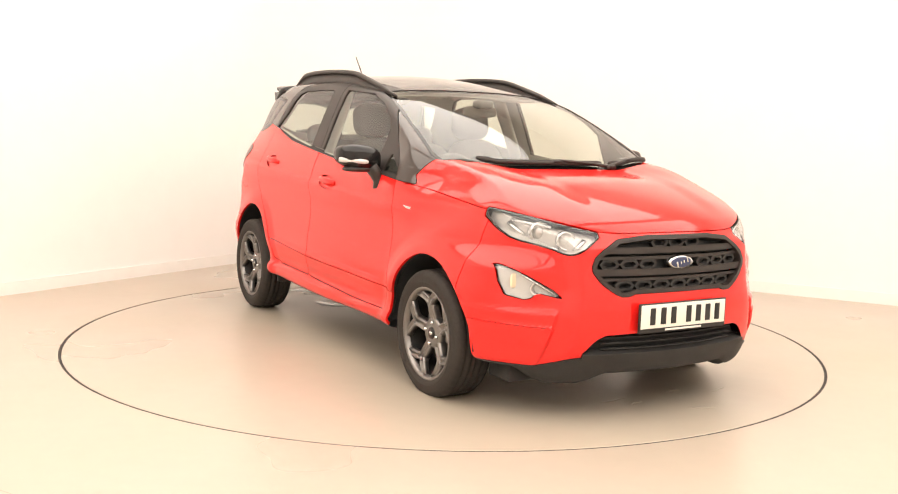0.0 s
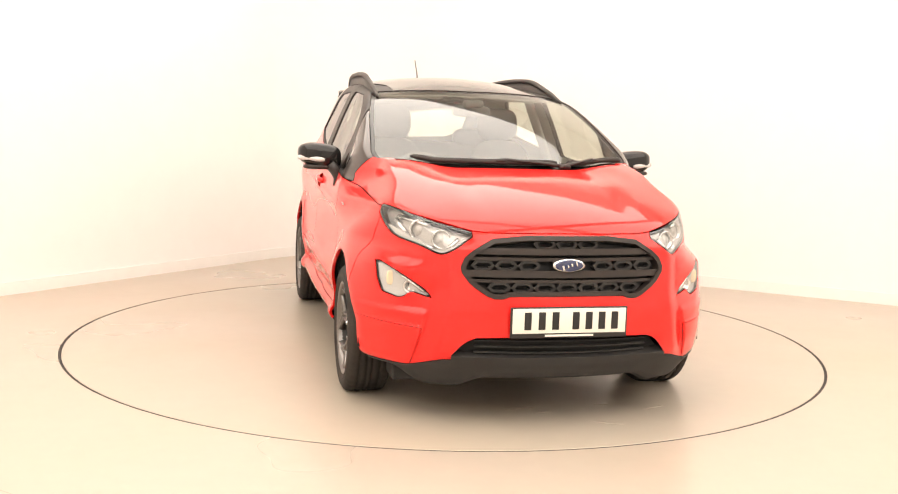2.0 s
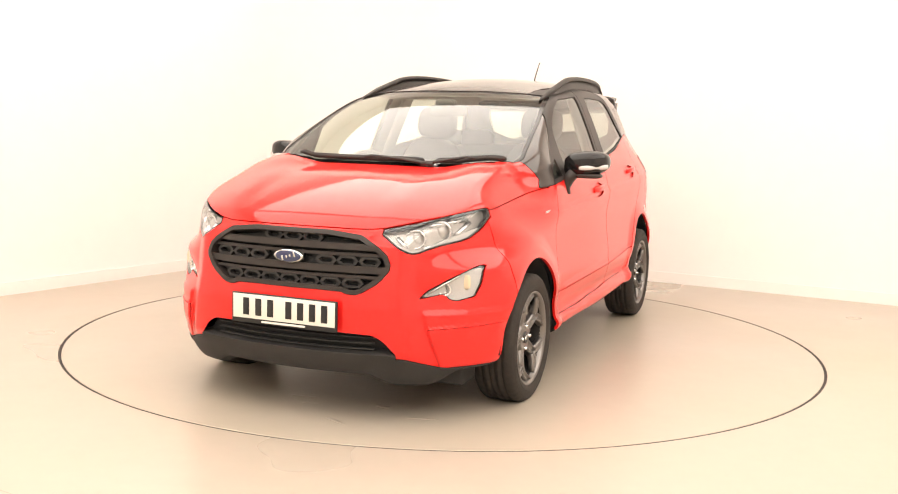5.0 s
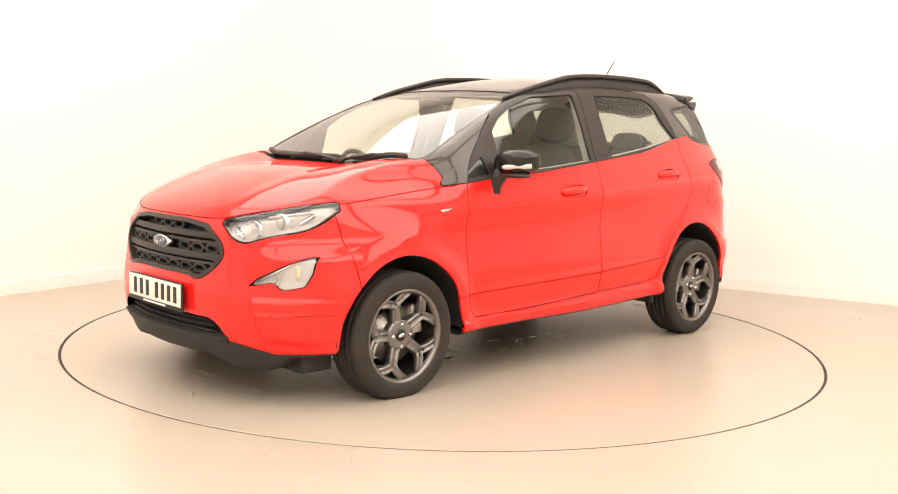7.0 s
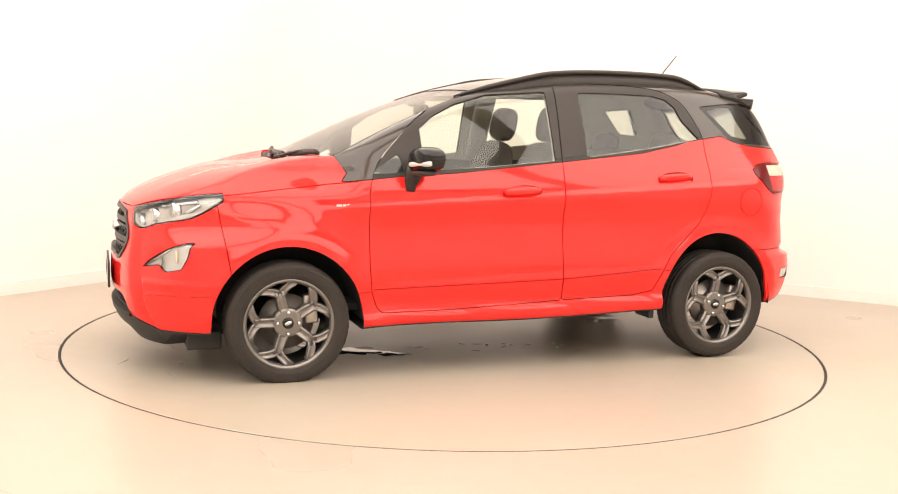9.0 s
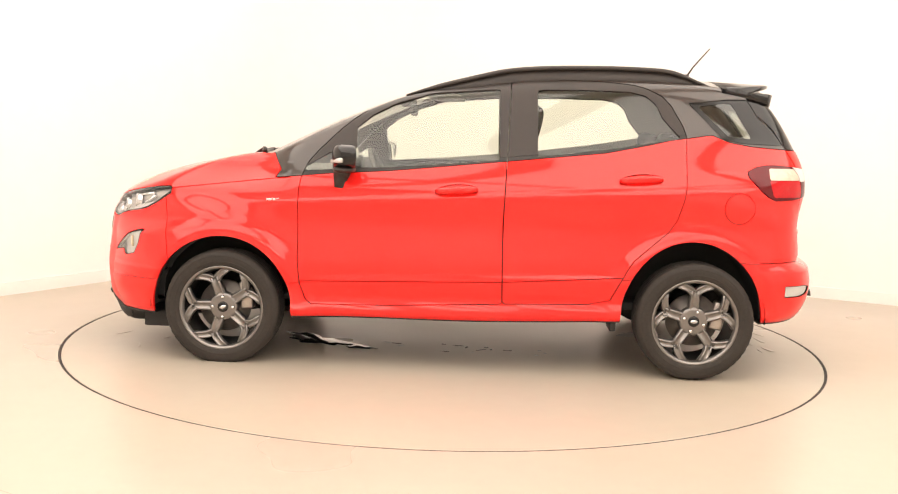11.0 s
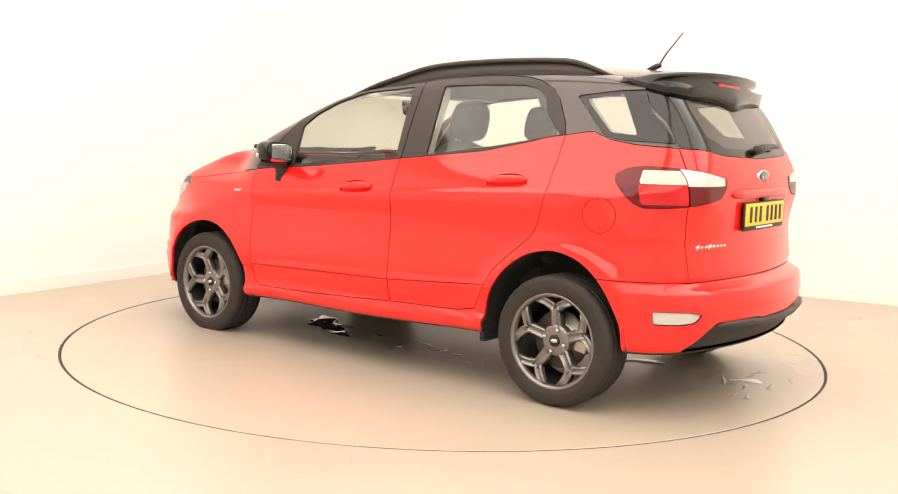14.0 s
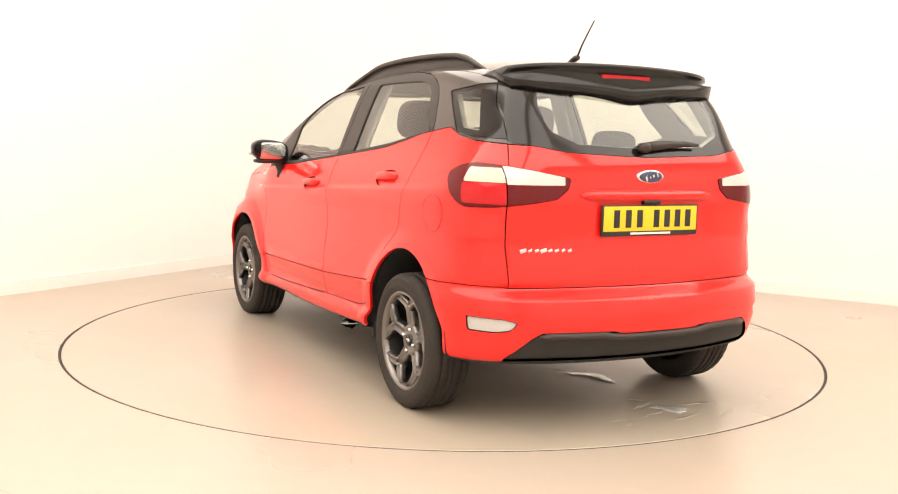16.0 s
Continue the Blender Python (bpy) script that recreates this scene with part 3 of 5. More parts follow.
belt = line([(2, 0.93), (1.011, 1.014), (0.681, 1.047), (0.367, 1.067), (-0.284, 1.134), (-0.766, 1.185), (-1.0, 1.232), (-1.11, 1.259), (-1.334, 1.293), (-1.43, 1.256), (-1.552, 1.236), (-2.1, 1.20)])
lower_line = line([(1.2, 0.462), (-0.245, 0.497), (-1.2, 0.560)])
hood_side = line([(2.15, 0.78), (1.85, 0.872), (1.6, 0.938), (0.99, 1.011), (0.5, 1.06)])
hood_front = line([(0, 0.868), (0.34, 0.866), (0.41, 0.872), (0.60, 0.920), (0.737, 0.945), (1, 0.95)])
front_door_line = fold([(0.835, 1.035), (0.852, 0.95), (0.848, 0.49), (0.80, 0.349), (0.70, 0.348), (0.30, 0.355), (-0.20, 0.376), (-0.243, 0.378), (-0.242, 0.42), (-0.236, 0.77), (-0.25, 1.13), (-0.264, 1.53), (-0.266, 1.567), (-0.23, 1.566), (0.10, 1.537),
                        (0.33, 1.484), (0.456, 1.418), (0.60, 1.322), (0.79, 1.13)], 1)
rear_door_line = fold([(-0.29, 0.379), (-0.2445, 0.378), (-0.2435, 0.42), (-0.2375, 0.77), (-0.2515, 1.13), (-0.2655, 1.53), (-0.2675, 1.568), (-0.31, 1.569), (-0.72, 1.572), (-0.96, 1.550), (-1.10, 1.482), (-1.20, 1.30), (-1.195, 1.19), (-1.188, 0.99), (-1.135, 0.81),
                       (-0.985, 0.68), (-0.915, 0.615), (-0.852, 0.50), (-0.80, 0.392)], 1)
front_glass = fold([(0.545, 1.075), (0.555, 1.292), (0.475, 1.362), (0.349, 1.427), (0.154, 1.487), (-0.165, 1.512), (-0.205, 1.513), (-0.206, 1.475), (-0.211, 1.175), (-0.212, 1.137), (-0.17, 1.133), (0.15, 1.103)], 0)
vent_glass = [(0.855, 1.058), (0.680, 1.165), (0.655, 1.070)]
rear_glass = fold([(-0.407, 1.475), (-0.408, 1.512), (-0.445, 1.517), (-0.66, 1.520), (-0.90, 1.516), (-0.985, 1.496), (-1.04, 1.450), (-1.075, 1.375), (-1.170, 1.272), (-0.815, 1.210), (-0.46, 1.164), (-0.412, 1.158), (-0.411, 1.20)], 0)
quarter_glass = [(-1.215, 1.460), (-1.43, 1.485), (-1.75, 1.492), (-1.90, 1.238), (-1.50, 1.253), (-1.395, 1.272)]
grille_line = fold([(-0.30, 0.858), (0.30, 0.858), (0.44, 0.775), (0.468, 0.71), (0.42, 0.645), (0.335, 0.590), (0.28, 0.590), (0.255, 0.603), (-0.255, 0.603), (-0.28, 0.590), (-0.335, 0.590), (-0.42, 0.645), (-0.468, 0.71), (-0.44, 0.775)], 1)
head_line = fold([(0.383, 0.864), (0.52, 0.894), (0.70, 0.948), (0.738, 0.957), (0.750, 0.925), (0.737, 0.865), (0.705, 0.822), (0.61, 0.795), (0.548, 0.766), (0.515, 0.775)], 1)
fog_line = [(0.568, 0.577), (0.60, 0.613), (0.684, 0.667), (0.765, 0.716), (0.786, 0.716), (0.781, 0.64), (0.763, 0.583), (0.705, 0.567), (0.680, 0.572), (0.655, 0.598)]
intake_line = fold([(-0.38, 0.424), (0.38, 0.424), (0.44, 0.40), (0.51, 0.318), (0.40, 0.30), (-0.40, 0.30), (-0.51, 0.318), (-0.44, 0.40)], 1)
tail_rear = [(0.405, 1.088), (0.72, 1.143), (1.0, 1.146), (1.0, 0.945), (0.72, 0.962), (0.47, 1.0), (0.42, 1.04)]
tail_side = fold([(-1.495, 1.098), (-1.57, 1.138), (-1.75, 1.150), (-2.2, 1.150), (-2.2, 0.94), (-1.69, 0.945), (-1.60, 0.985)], 1)
screen_line = fold([(1.205, 0.0), (1.195, 0.25), (1.14, 0.50), (1.06, 0.668), (0.97, 0.698), (0.60, 0.654), (0.19, 0.582), (0.165, 0.54), (0.215, 0.3), (0.24, 0.0), (0.215, -0.3), (0.165, -0.7), (1.205, -0.7)], 0)
back_glass = [(-0.9, 1.180), (0.0, 1.180), (0.40, 1.194), (0.630, 1.232), (0.612, 1.36), (0.585, 1.52), (-0.9, 1.52)]
diffuser_line = [(-0.9, 0.448), (0.20, 0.440), (0.23, 0.450), (0.555, 0.450), (0.60, 0.42), (0.675, 0.335), (0.68, 0.2), (-0.9, 0.2)]


def arch(V, cx, w, h):
    return (np.hypot((V[:, 0] - cx) / w, np.maximum(V[:, 2] - WZ, 0) / h) - 1) * 0.39


def body():
    half = shell()
    under, half = carve(half, lambda V, N: N[:, 2] + 0.75, 0.0)
    for cx, w, h in ((WX, 0.378, 0.390), (-WX + 0.022, 0.372, 0.425)):
        half = clip(half, -np.maximum(arch(half[0], cx, w, h), 0.45 - half[0][:, 1]))
        under = clip(under, -np.maximum(arch(under[0], cx, w, h), 0.45 - under[0][:, 1]))
    panel("underbody", under, UNDER, CAR, "black underbody", both=True, lip=0)
    V0 = half

    # Glass.
    screen, half = carve(half, lambda V, N: np.maximum(poly(screen_line, V[:, :2]), 1.05 - V[:, 2]))
    # A dark printed border inside the windscreen.
    clear, frit = carve(screen, lambda V, N: poly(screen_line, V[:, :2]) + 0.022, 0.0)
    ws = panel("windscreen", clear, SCREEN, CAR, "large clear windscreen", both=True, sink=0.004, lip=0)
    panel("frit_border", frit, GLOSS, ws, "black printed glass border", both=True, sink=0.004, lip=0.006)
    ws.visible_shadow = False
    back, half = carve(half, lambda V, N: np.maximum(poly(back_glass, yz(V)), (V[:, 0] + 1.53 + (1.50 - V[:, 2]) * 0.56) * 0.87))
    inner = fold([(-0.9, 1.238), (0.0, 1.238), (0.34, 1.252), (0.45, 1.30), (0.462, 1.39), (0.44, 1.46), (-0.9, 1.475)], 0)
    clear, frit = carve(back, lambda V, N: poly(inner, yz(V), 0.02), 0.0)
    rg = panel("rear_window", clear, PRIVACY, CAR, "tinted rear window", both=True, sink=0.004, lip=0)
    panel("frit_border", frit, GLOSS, rg, "gloss black glass border", both=True, sink=0.004, lip=0.006)
    quarter, half = carve(half, lambda V, N: np.maximum(np.maximum(poly(quarter_glass, xz(V)), V[:, 0] * 0 - 1), 0.5 - V[:, 1]))
    qclear, qdark = carve(quarter, lambda V, N: poly([(-1.275, 1.442), (-1.44, 1.460), (-1.54, 1.285), (-1.425, 1.297)], xz(V), 0.006), 0.0)
    rg.visible_shadow = False
    qg = pair("quarter_window", qclear, PRIVACY, CAR, "tinted quarter window", sink=0.003, lip=0)
    for o in qg:
        o.visible_shadow = False
    pair("quarter_border", qdark, GLOSS, qg, "gloss black pillar panel", sink=0.003, lip=0.008)

    # Doors.
    fd, half = carve(half, lambda V, N: np.maximum(poly(front_door_line, xz(V)), 0.45 - V[:, 1]))
    rd, half = carve(half, lambda V, N: np.maximum(poly(rear_door_line, xz(V)), 0.45 - V[:, 1]))
    doors = []
    for name, m, glasses, hx, hz in (("front_door", fd, (front_glass, vent_glass), 0.011, 0.966), ("rear_door", rd, (rear_glass,), -0.953, 1.042)):
        skin, frame_ = carve(m, lambda V, N: V[:, 2] - belt(V[:, 0]), 0.0015)
        low, skin = carve(skin, lambda V, N: V[:, 2] - lower_line(V[:, 0]), 0.0022)
        cup, skin = carve(skin, lambda V, N: (np.hypot((V[:, 0] - hx) / 0.118, (V[:, 2] - hz - (V[:, 0] - hx) * -0.06) / 0.040) - 1) * 0.04, 0.0)
        d = pair(name, skin, RED, CAR, "red painted door")
        pair("lower_panel", low, RED, d)
        cs = pair("handle_recess", cup, RED, d, sink=0.011, lip=-0.011)
        for outline in glasses:
            pane, frame_ = carve(frame_, lambda V, N: poly(outline, xz(V)), 0.0)
            big = outline is not vent_glass
            p = pair("window_pane", pane, PANE, d, "clear side window glass", sink=0.006, lip=0)
            for o in p:
                o.visible_shadow = False
        # Rubber strip along the sill of the window.
        strip, frame_ = carve(frame_, lambda V, N: V[:, 2] - belt(V[:, 0]) - 0.022, 0.001)
        pair("window_seal", strip, PLASTIC, d, "black rubber window strip", sink=-0.001)
        pair("window_frame", frame_, SATIN, d, "satin black window frame")
        for side, parent in zip((1, -1), d):
            bm = bmesh.new()
            mid, nrm = on_side(hx, hz, 0.0)
            pts, sc = [], []
            for k in range(13):
                t = k / 12 * 2 - 1
                p, n = on_side(hx + t * 0.108, hz + 0.006 - t * 0.0065, 0.020 - 0.022 * abs(t) ** 4)
                pts.append((p.x, p.y * side, p.z))
                sc.append(1 - 0.35 * abs(t) ** 3)
            sweep(bm, pts, oval(0.011, 0.019, 12), up=(0, 0, 1), scale=sc)
            part("door_handle", bm, RED, parent, "red grab handle")
        doors.append(d)

    # Black upper body: A pillars, roof and roof sides.
    def black(V, N):
        z, x = V[:, 2], V[:, 0]
        front = 0.955 + np.where(z > 1.06, (z - 1.06) * 0.60, (1.06 - z) * 0.75)
        return np.maximum(belt(x) - z, (x - front) * 0.85)
    upper, half = carve(half, black)
    pillar, upper = carve(upper, lambda V, N: np.maximum(0.565 - V[:, 1], V[:, 2] - 1.60), 0.001)
    fore, aft = carve(pillar, lambda V, N: -0.4 - V[:, 0], 0.0)
    panel("roof", upper, BLACKP, CAR, "gloss black roof panel", both=True)
    strip, fore = carve(fore, lambda V, N: V[:, 0] - 0.05 - (V[:, 2] - 1.5) * 0.0, 0.0)
    pair("roof_strip", strip, BLACKP, CAR, "black roof side above the doors")
    pair("front_pillar", fore, BLACKP, CAR, "black front pillar and roof side")
    pair("rear_pillar", aft, BLACKP, CAR, "black rear pillar and roof side")

    # Front lamps and grille.
    lamp, half = carve(half, lambda V, N: np.maximum(poly(head_line, yz(V)), 1.565 - V[:, 0]), 0.002)
    fog, half = carve(half, lambda V, N: np.maximum(poly(fog_line, yz(V)), 1.69 - V[:, 0]), 0.002)
    grille, half = carve(half, lambda V, N: np.maximum(poly(grille_line, yz(V)), 1.5 - V[:, 0]), 0.001)
    intake, half = carve(half, lambda V, N: np.maximum(poly(intake_line, yz(V)), 1.5 - V[:, 0]), 0.001)

    # Bonnet, cowl, front bumper, fenders.
    hood, half = carve(half, lambda V, N: np.maximum(np.maximum(hood_side(V[:, 0]) - V[:, 2], hood_front(V[:, 1]) - V[:, 2]), 0.90 - V[:, 0]))
    cowl, hood = carve(hood, lambda V, N: np.maximum(V[:, 0] + 0.22 * V[:, 1] ** 2 - 1.232, V[:, 1] - 0.60), 0.002)
    panel("bonnet", hood, RED, CAR, "red sculpted bonnet", both=True)
    panel("scuttle", cowl, SATIN, CAR, "black scuttle panel below the windscreen", both=True, sink=0.012)
    valance, half = carve(half, lambda V, N: np.maximum(V[:, 2] - 0.318 + 0.045 * step(0.50, 0.68, V[:, 1]), 1.62 - V[:, 0]), 0.001)
    bumper, half = carve(half, lambda V, N: 1.548 + (V[:, 2] - 0.6) * 0.155 - V[:, 0])
    blade, bumper = carve(bumper, lambda V, N: np.maximum(V[:, 2] - 0.448 - 0.04 * (V[:, 1] - 0.6), poly([(0.578, 0.60), (1.2, 0.60), (1.2, 0.1), (0.688, 0.1)], yz(V))), 0.0012)
    fb = panel("front_bumper", bumper, RED, CAR, "red front bumper", both=True)
    pair("bumper_blade", blade, RED, fb)
    va = panel("front_valance", valance, PLASTIC, CAR, "grained black lower valance", both=True, sink=-0.006, lip=0.03)

    # Rear lamps, tailgate, bumper, quarters.
    tl, half = carve(half, lambda V, N: np.maximum(np.maximum(poly(tail_rear, yz(V)), poly(tail_side, xz(V))), V[:, 0] + 1.2), 0.0015)
    outer, inner_l = carve(tl, lambda V, N: 0.675 - V[:, 1], 0.002)
    diff, half = carve(half, lambda V, N: np.maximum(poly(diffuser_line, yz(V)), V[:, 0] + 1.3), 0.001)
    rb, half = carve(half, lambda V, N: np.maximum(V[:, 2] - 0.628 - 0.004 * step(0.65, 0.70, V[:, 1]), V[:, 0] + 1.45))
    gate, half = carve(half, lambda V, N: np.maximum(V[:, 1] - line([(0.55, 0.655), (0.62, 0.660), (0.80, 0.674), (0.98, 0.676), (1.10, 0.665), (1.234, 0.630), (1.5, 0.585)])(V[:, 2]), V[:, 0] + 1.5))
    refl, rb = carve(rb, lambda V, N: np.maximum(poly(fold([(0.645, 0.505), (0.95, 0.512), (0.90, 0.447), (0.685, 0.447)], 1), yz(V)), V[:, 0] + 1.735), 0.001)
    spoil_zone, gate = carve(gate, lambda V, N: 1.50 - V[:, 2], 0.001)
    tg = panel("tailgate", gate, RED, CAR, "red tailgate", both=True)
    rbo = panel("rear_bumper", rb, RED, CAR, "red rear bumper", both=True)
    rd_ = panel("rear_diffuser", diff, PLASTIC, CAR, "grained black lower rear insert", both=True, sink=0.012, lip=-0.012)
    bm = bmesh.new()
    bar = [on_tail(y, 0.425 + 0.012 * float(step(0.22, 0.28, abs(y))), 0.004)[0] for y in np.linspace(-0.56, 0.56, 29)]
    sweep(bm, bar, [(-0.016, -0.016), (-0.012, 0.010), (0.004, 0.017), (0.016, 0.008), (0.016, -0.014)], scale=[0.4] + [1.0] * 27 + [0.4])
    part("diffuser_bar", bm, SATIN, rd_, "satin black bar across the insert")
    panel("gate_header", spoil_zone, BLACKP, tg, "black upper edge of the tailgate", both=True)
    pair("reflector", refl, LAMPW, rbo, "clear reflector in the bumper", sink=0.008, lip=-0.008)

    flap, half = carve(half, lambda V, N: np.maximum(np.hypot(V[:, 0] + 1.467, V[:, 2] - 0.915) - 0.080, 0.4 - V[:, 1]), 0.0016)
    panel("fuel_flap", flap, RED, CAR)
    panel("fuel_flap", flap, RED, CAR, right=True)
    sill, half = carve(half, lambda V, N: np.maximum(V[:, 2] - lower_line(V[:, 0]) + 0.01, np.abs(V[:, 0]) - 1.2), 0.0015)
    fender, quarter_p = carve(half, lambda V, N: 0.3 - V[:, 0], 0.0)
    pair("sill", sill, RED, CAR, "red side skirt")
    pair("front_wing", fender, RED, CAR, "red front wing")
    pair("rear_quarter", quarter_p, RED, CAR, "red rear quarter panel")

    # Dark lining a hand inside the skin, open at the windows and the arches.
    V, N, T = V0
    lin = (V - N * (0.028 + 0.075 * step(1.35, 1.5, V[:, 0]))[:, None], -N, T[:, ::-1])

    def holes(P, Q):
        d = np.minimum(poly(front_glass, xz(P)) , poly(rear_glass, xz(P)))
        d = np.minimum(d, poly(vent_glass, xz(P)))
        d = np.minimum(d, poly([(-1.265, 1.45), (-1.45, 1.468), (-1.56, 1.28), (-1.42, 1.29)], xz(P)))
        d = np.maximum(d, 0.4 - P[:, 1])
        d = np.minimum(d, np.maximum(poly(screen_line, P[:, :2]) + 0.02, 1.02 - P[:, 2]))
        d = np.minimum(d, np.maximum(poly(inner, yz(P), 0.02), P[:, 0] + 1.3))
        return -d
    lin = clip(lin, holes(lin[0], lin[1]))
    top = clip(lin, 1.09 - lin[0][:, 2])
    low = clip(clip(lin, lin[0][:, 2] - 1.09), -0.0 - clip(lin, lin[0][:, 2] - 1.09)[0][:, 2])
    panel("headlining", clip(top, np.abs(top[0][:, 0] + 0.4) - 1.55), TRIM, CAR, "pale grey headlining and pillar trim", both=True, lip=0)
    panel("inner_shell", low, UNDER, CAR, "dark inner shell", both=True, lip=0)
    return dict(lamp=lamp, fog=fog, grille=grille, intake=intake, outer=outer, inner=inner_l, gate=tg, bumper=fb, doors=doors, rear_bumper=rbo)


SKIN = body()


# ---- wheels ----
def wheel():
    w = empty("wheel", "", "", parent=CAR)
    bm = bmesh.new()
    half = [(0.217, 0.088), (0.226, 0.097), (0.245, 0.1035), (0.268, 0.105), (0.288, 0.101), (0.302, 0.092), (0.3085, 0.082), (0.3105, 0.066), (0.311, 0.0545), (0.304, 0.053), (0.304, 0.046), (0.311, 0.0445), (0.3118, 0.018), (0.305, 0.0165), (0.305, 0.009), (0.312, 0.0075)]
    prof = half + [(r, -y) for r, y in reversed(half)]
    lathe(bm, prof, steps=176)
    bm.verts.index_update()
    for i, v in enumerate(bm.verts):
        k = (i // len(prof)) % 4
        r = math.hypot(v.co.x, v.co.z)
        if k == 0 and abs(v.co.y) > 0.06 and r > 0.295:
            s = (r - 0.0024) / r
            v.co.x, v.co.z = v.co.x * s, v.co.z * s
        if k == 2 and 0.012 < abs(v.co.y) < 0.05 and r > 0.3095:
            s = (r - 0.002) / r
            v.co.x, v.co.z = v.co.x * s, v.co.z * s
    bmesh.ops.recalc_face_normals(bm, faces=bm.faces[:])
    tyre = part("tyre", bm, RUBBER, w, "black low-profile road tyre")
    bm = bmesh.new()
    for r, y in ((0.252, 0.1052), (0.281, 0.1035)):
        lathe(bm, [(r - 0.003, y - 0.002), (r, y + 0.0012), (r + 0.003, y - 0.002)], steps=96)
    part("sidewall_rib", bm, RUBBER, tyre)
    bm = bmesh.new()
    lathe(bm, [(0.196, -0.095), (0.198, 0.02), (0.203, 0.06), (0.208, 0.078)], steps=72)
    part("barrel", bm, BARREL, w, "inner wheel barrel, shade painted into its colour")
    bm = bmesh.new()
    lathe(bm, [(0.205, 0.066), (0.209, 0.085), (0.214, 0.093), (0.222, 0.099), (0.228, 0.097), (0.229, 0.088)], steps=96)
    part("rim", bm, ALLOY, w, "dark grey machined alloy rim")
    for k in range(5):
        bm = bmesh.new()
        a0 = math.radians(90 + 72 * k)

        def at(r, off, y):
            return (r * math.cos(a0 + off), y, r * math.sin(a0 + off))

        def bar(pts, w0, w1):
            n = len(pts)
            sc = [w0 + (w1 - w0) * i / (n - 1) for i in range(n)]
            sweep(bm, pts, [(-1, -0.9), (-0.97, 0.15), (-0.70, 0.55), (-0.50, 0.52), (-0.36, 0.25), (0.36, 0.25), (0.50, 0.52), (0.70, 0.55), (0.97, 0.15), (1, -0.9)], up=(0, 1, 0), scale=sc)
        bar([at(0.040, 0, 0.040), at(0.075, 0, 0.045), at(0.115, 0, 0.053), at(0.168, 0, 0.064)], 0.031, 0.026)
        for s in (-1, 1):
            bar([at(0.150, 0.03 * s, 0.061), at(0.172, 0.14 * s, 0.066), at(0.193, 0.28 * s, 0.072), at(0.217, 0.43 * s, 0.079)], 0.023, 0.020)
        part("spoke", bm, ALLOY, w, "forked dark grey alloy spoke")
    bm = bmesh.new()
    lathe(bm, [(0.0005, 0.060), (0.058, 0.061), (0.070, 0.059), (0.078, 0.050), (0.080, 0.02)], steps=48)
    hub = part("hub", bm, ALLOY, w)
    bm = bmesh.new()
    lathe(bm, [(0.0005, 0.069), (0.022, 0.0685), (0.028, 0.066), (0.030, 0.05)], steps=32)
    cap = part("centre_cap", bm, GLOSS, hub, "black centre cap with small oval mark")
    bm = bmesh.new()
    lathe(bm, [(0.0005, 0.0), (0.9, 0.0), (1, -0.4)], steps=28)
    bmesh.ops.scale(bm, vec=(0.019, 0.004, 0.009), verts=bm.verts[:])
    part("cap_mark", bm, SILVER, hub, "", at=pose(0, 0.0705, 0))
    for k in range(4):
        a = math.radians(17 + 90 * k)
        bm = bmesh.new()
        lathe(bm, [(0.0005, 0.014), (0.006, 0.0135), (0.0095, 0.010), (0.0105, 0.0)], steps=6)
        part("lug_nut", bm, CHROME, hub, at=pose(0.054 * math.cos(a), 0.061, 0.054 * math.sin(a)))
    bm = bmesh.new()
    lathe(bm, [(0.06, 0.03), (0.062, 0.012), (0.139, 0.012), (0.140, -0.008), (0.062, -0.008)], steps=64)
    part("brake_disc", bm, STEEL, w, "worn steel brake disc")
    bm = bmesh.new()
    box(bm, -0.125, 0.008, 0.055, 0.07, 0.065, 0.15, 0.012, m=pose(0, 0, 0, 0, -12, 0))
    part("brake_caliper", bm, STEEL, w, "grey brake caliper")
    return w


W1 = wheel()
W1.matrix_basis = pose(WX, 0.770, WZ, 0, 16, 0)
copy_thing(W1, pose(-WX, 0.774, WZ, 0, 0, 0))
copy_thing(W1, pose(WX, -0.770, WZ, 0, 5, 180))
copy_thing(W1, pose(-WX, -0.774, WZ, 0, 5, 180))


def liners():
    for cx, r, h in ((WX, 0.392, 1.0), (-WX + 0.022, 0.392, 1.085)):
        for s in (1, -1):
            bm = bmesh.new()
            rows = []
            for k in range(33):
                a = math.radians(-1 + 182 * k / 32)
                c, z = r * math.cos(a), r * math.sin(a) * (h if math.sin(a) > 0 else 1)
                rows.append([bm.verts.new((cx + c * q, s * y, WZ + z * q)) for q, y in ((1.0, 0.845), (1.0, 0.53), (0.97, 0.50), (0.02, 0.49))])
            for a, b in zip(rows, rows[1:]):
                for i in range(3):
                    bm.faces.new((a[i], b[i], b[i + 1], a[i + 1]))
            part("arch_liner", bm, UNDER, CAR, "black felt wheel arch liner")
    for s in (1, -1):
        for x, y, z, size in ((1.655, 0.59, 0.212, (0.17, 0.22, 0.09)), (-0.835, 0.75, 0.285, (0.035, 0.16, 0.085))):
            bm = bmesh.new()
            box(bm, x, s * y, z, *size, 0.012)
            part("splash_guard", bm, PLASTIC, CAR, "small black splash guard")


liners()


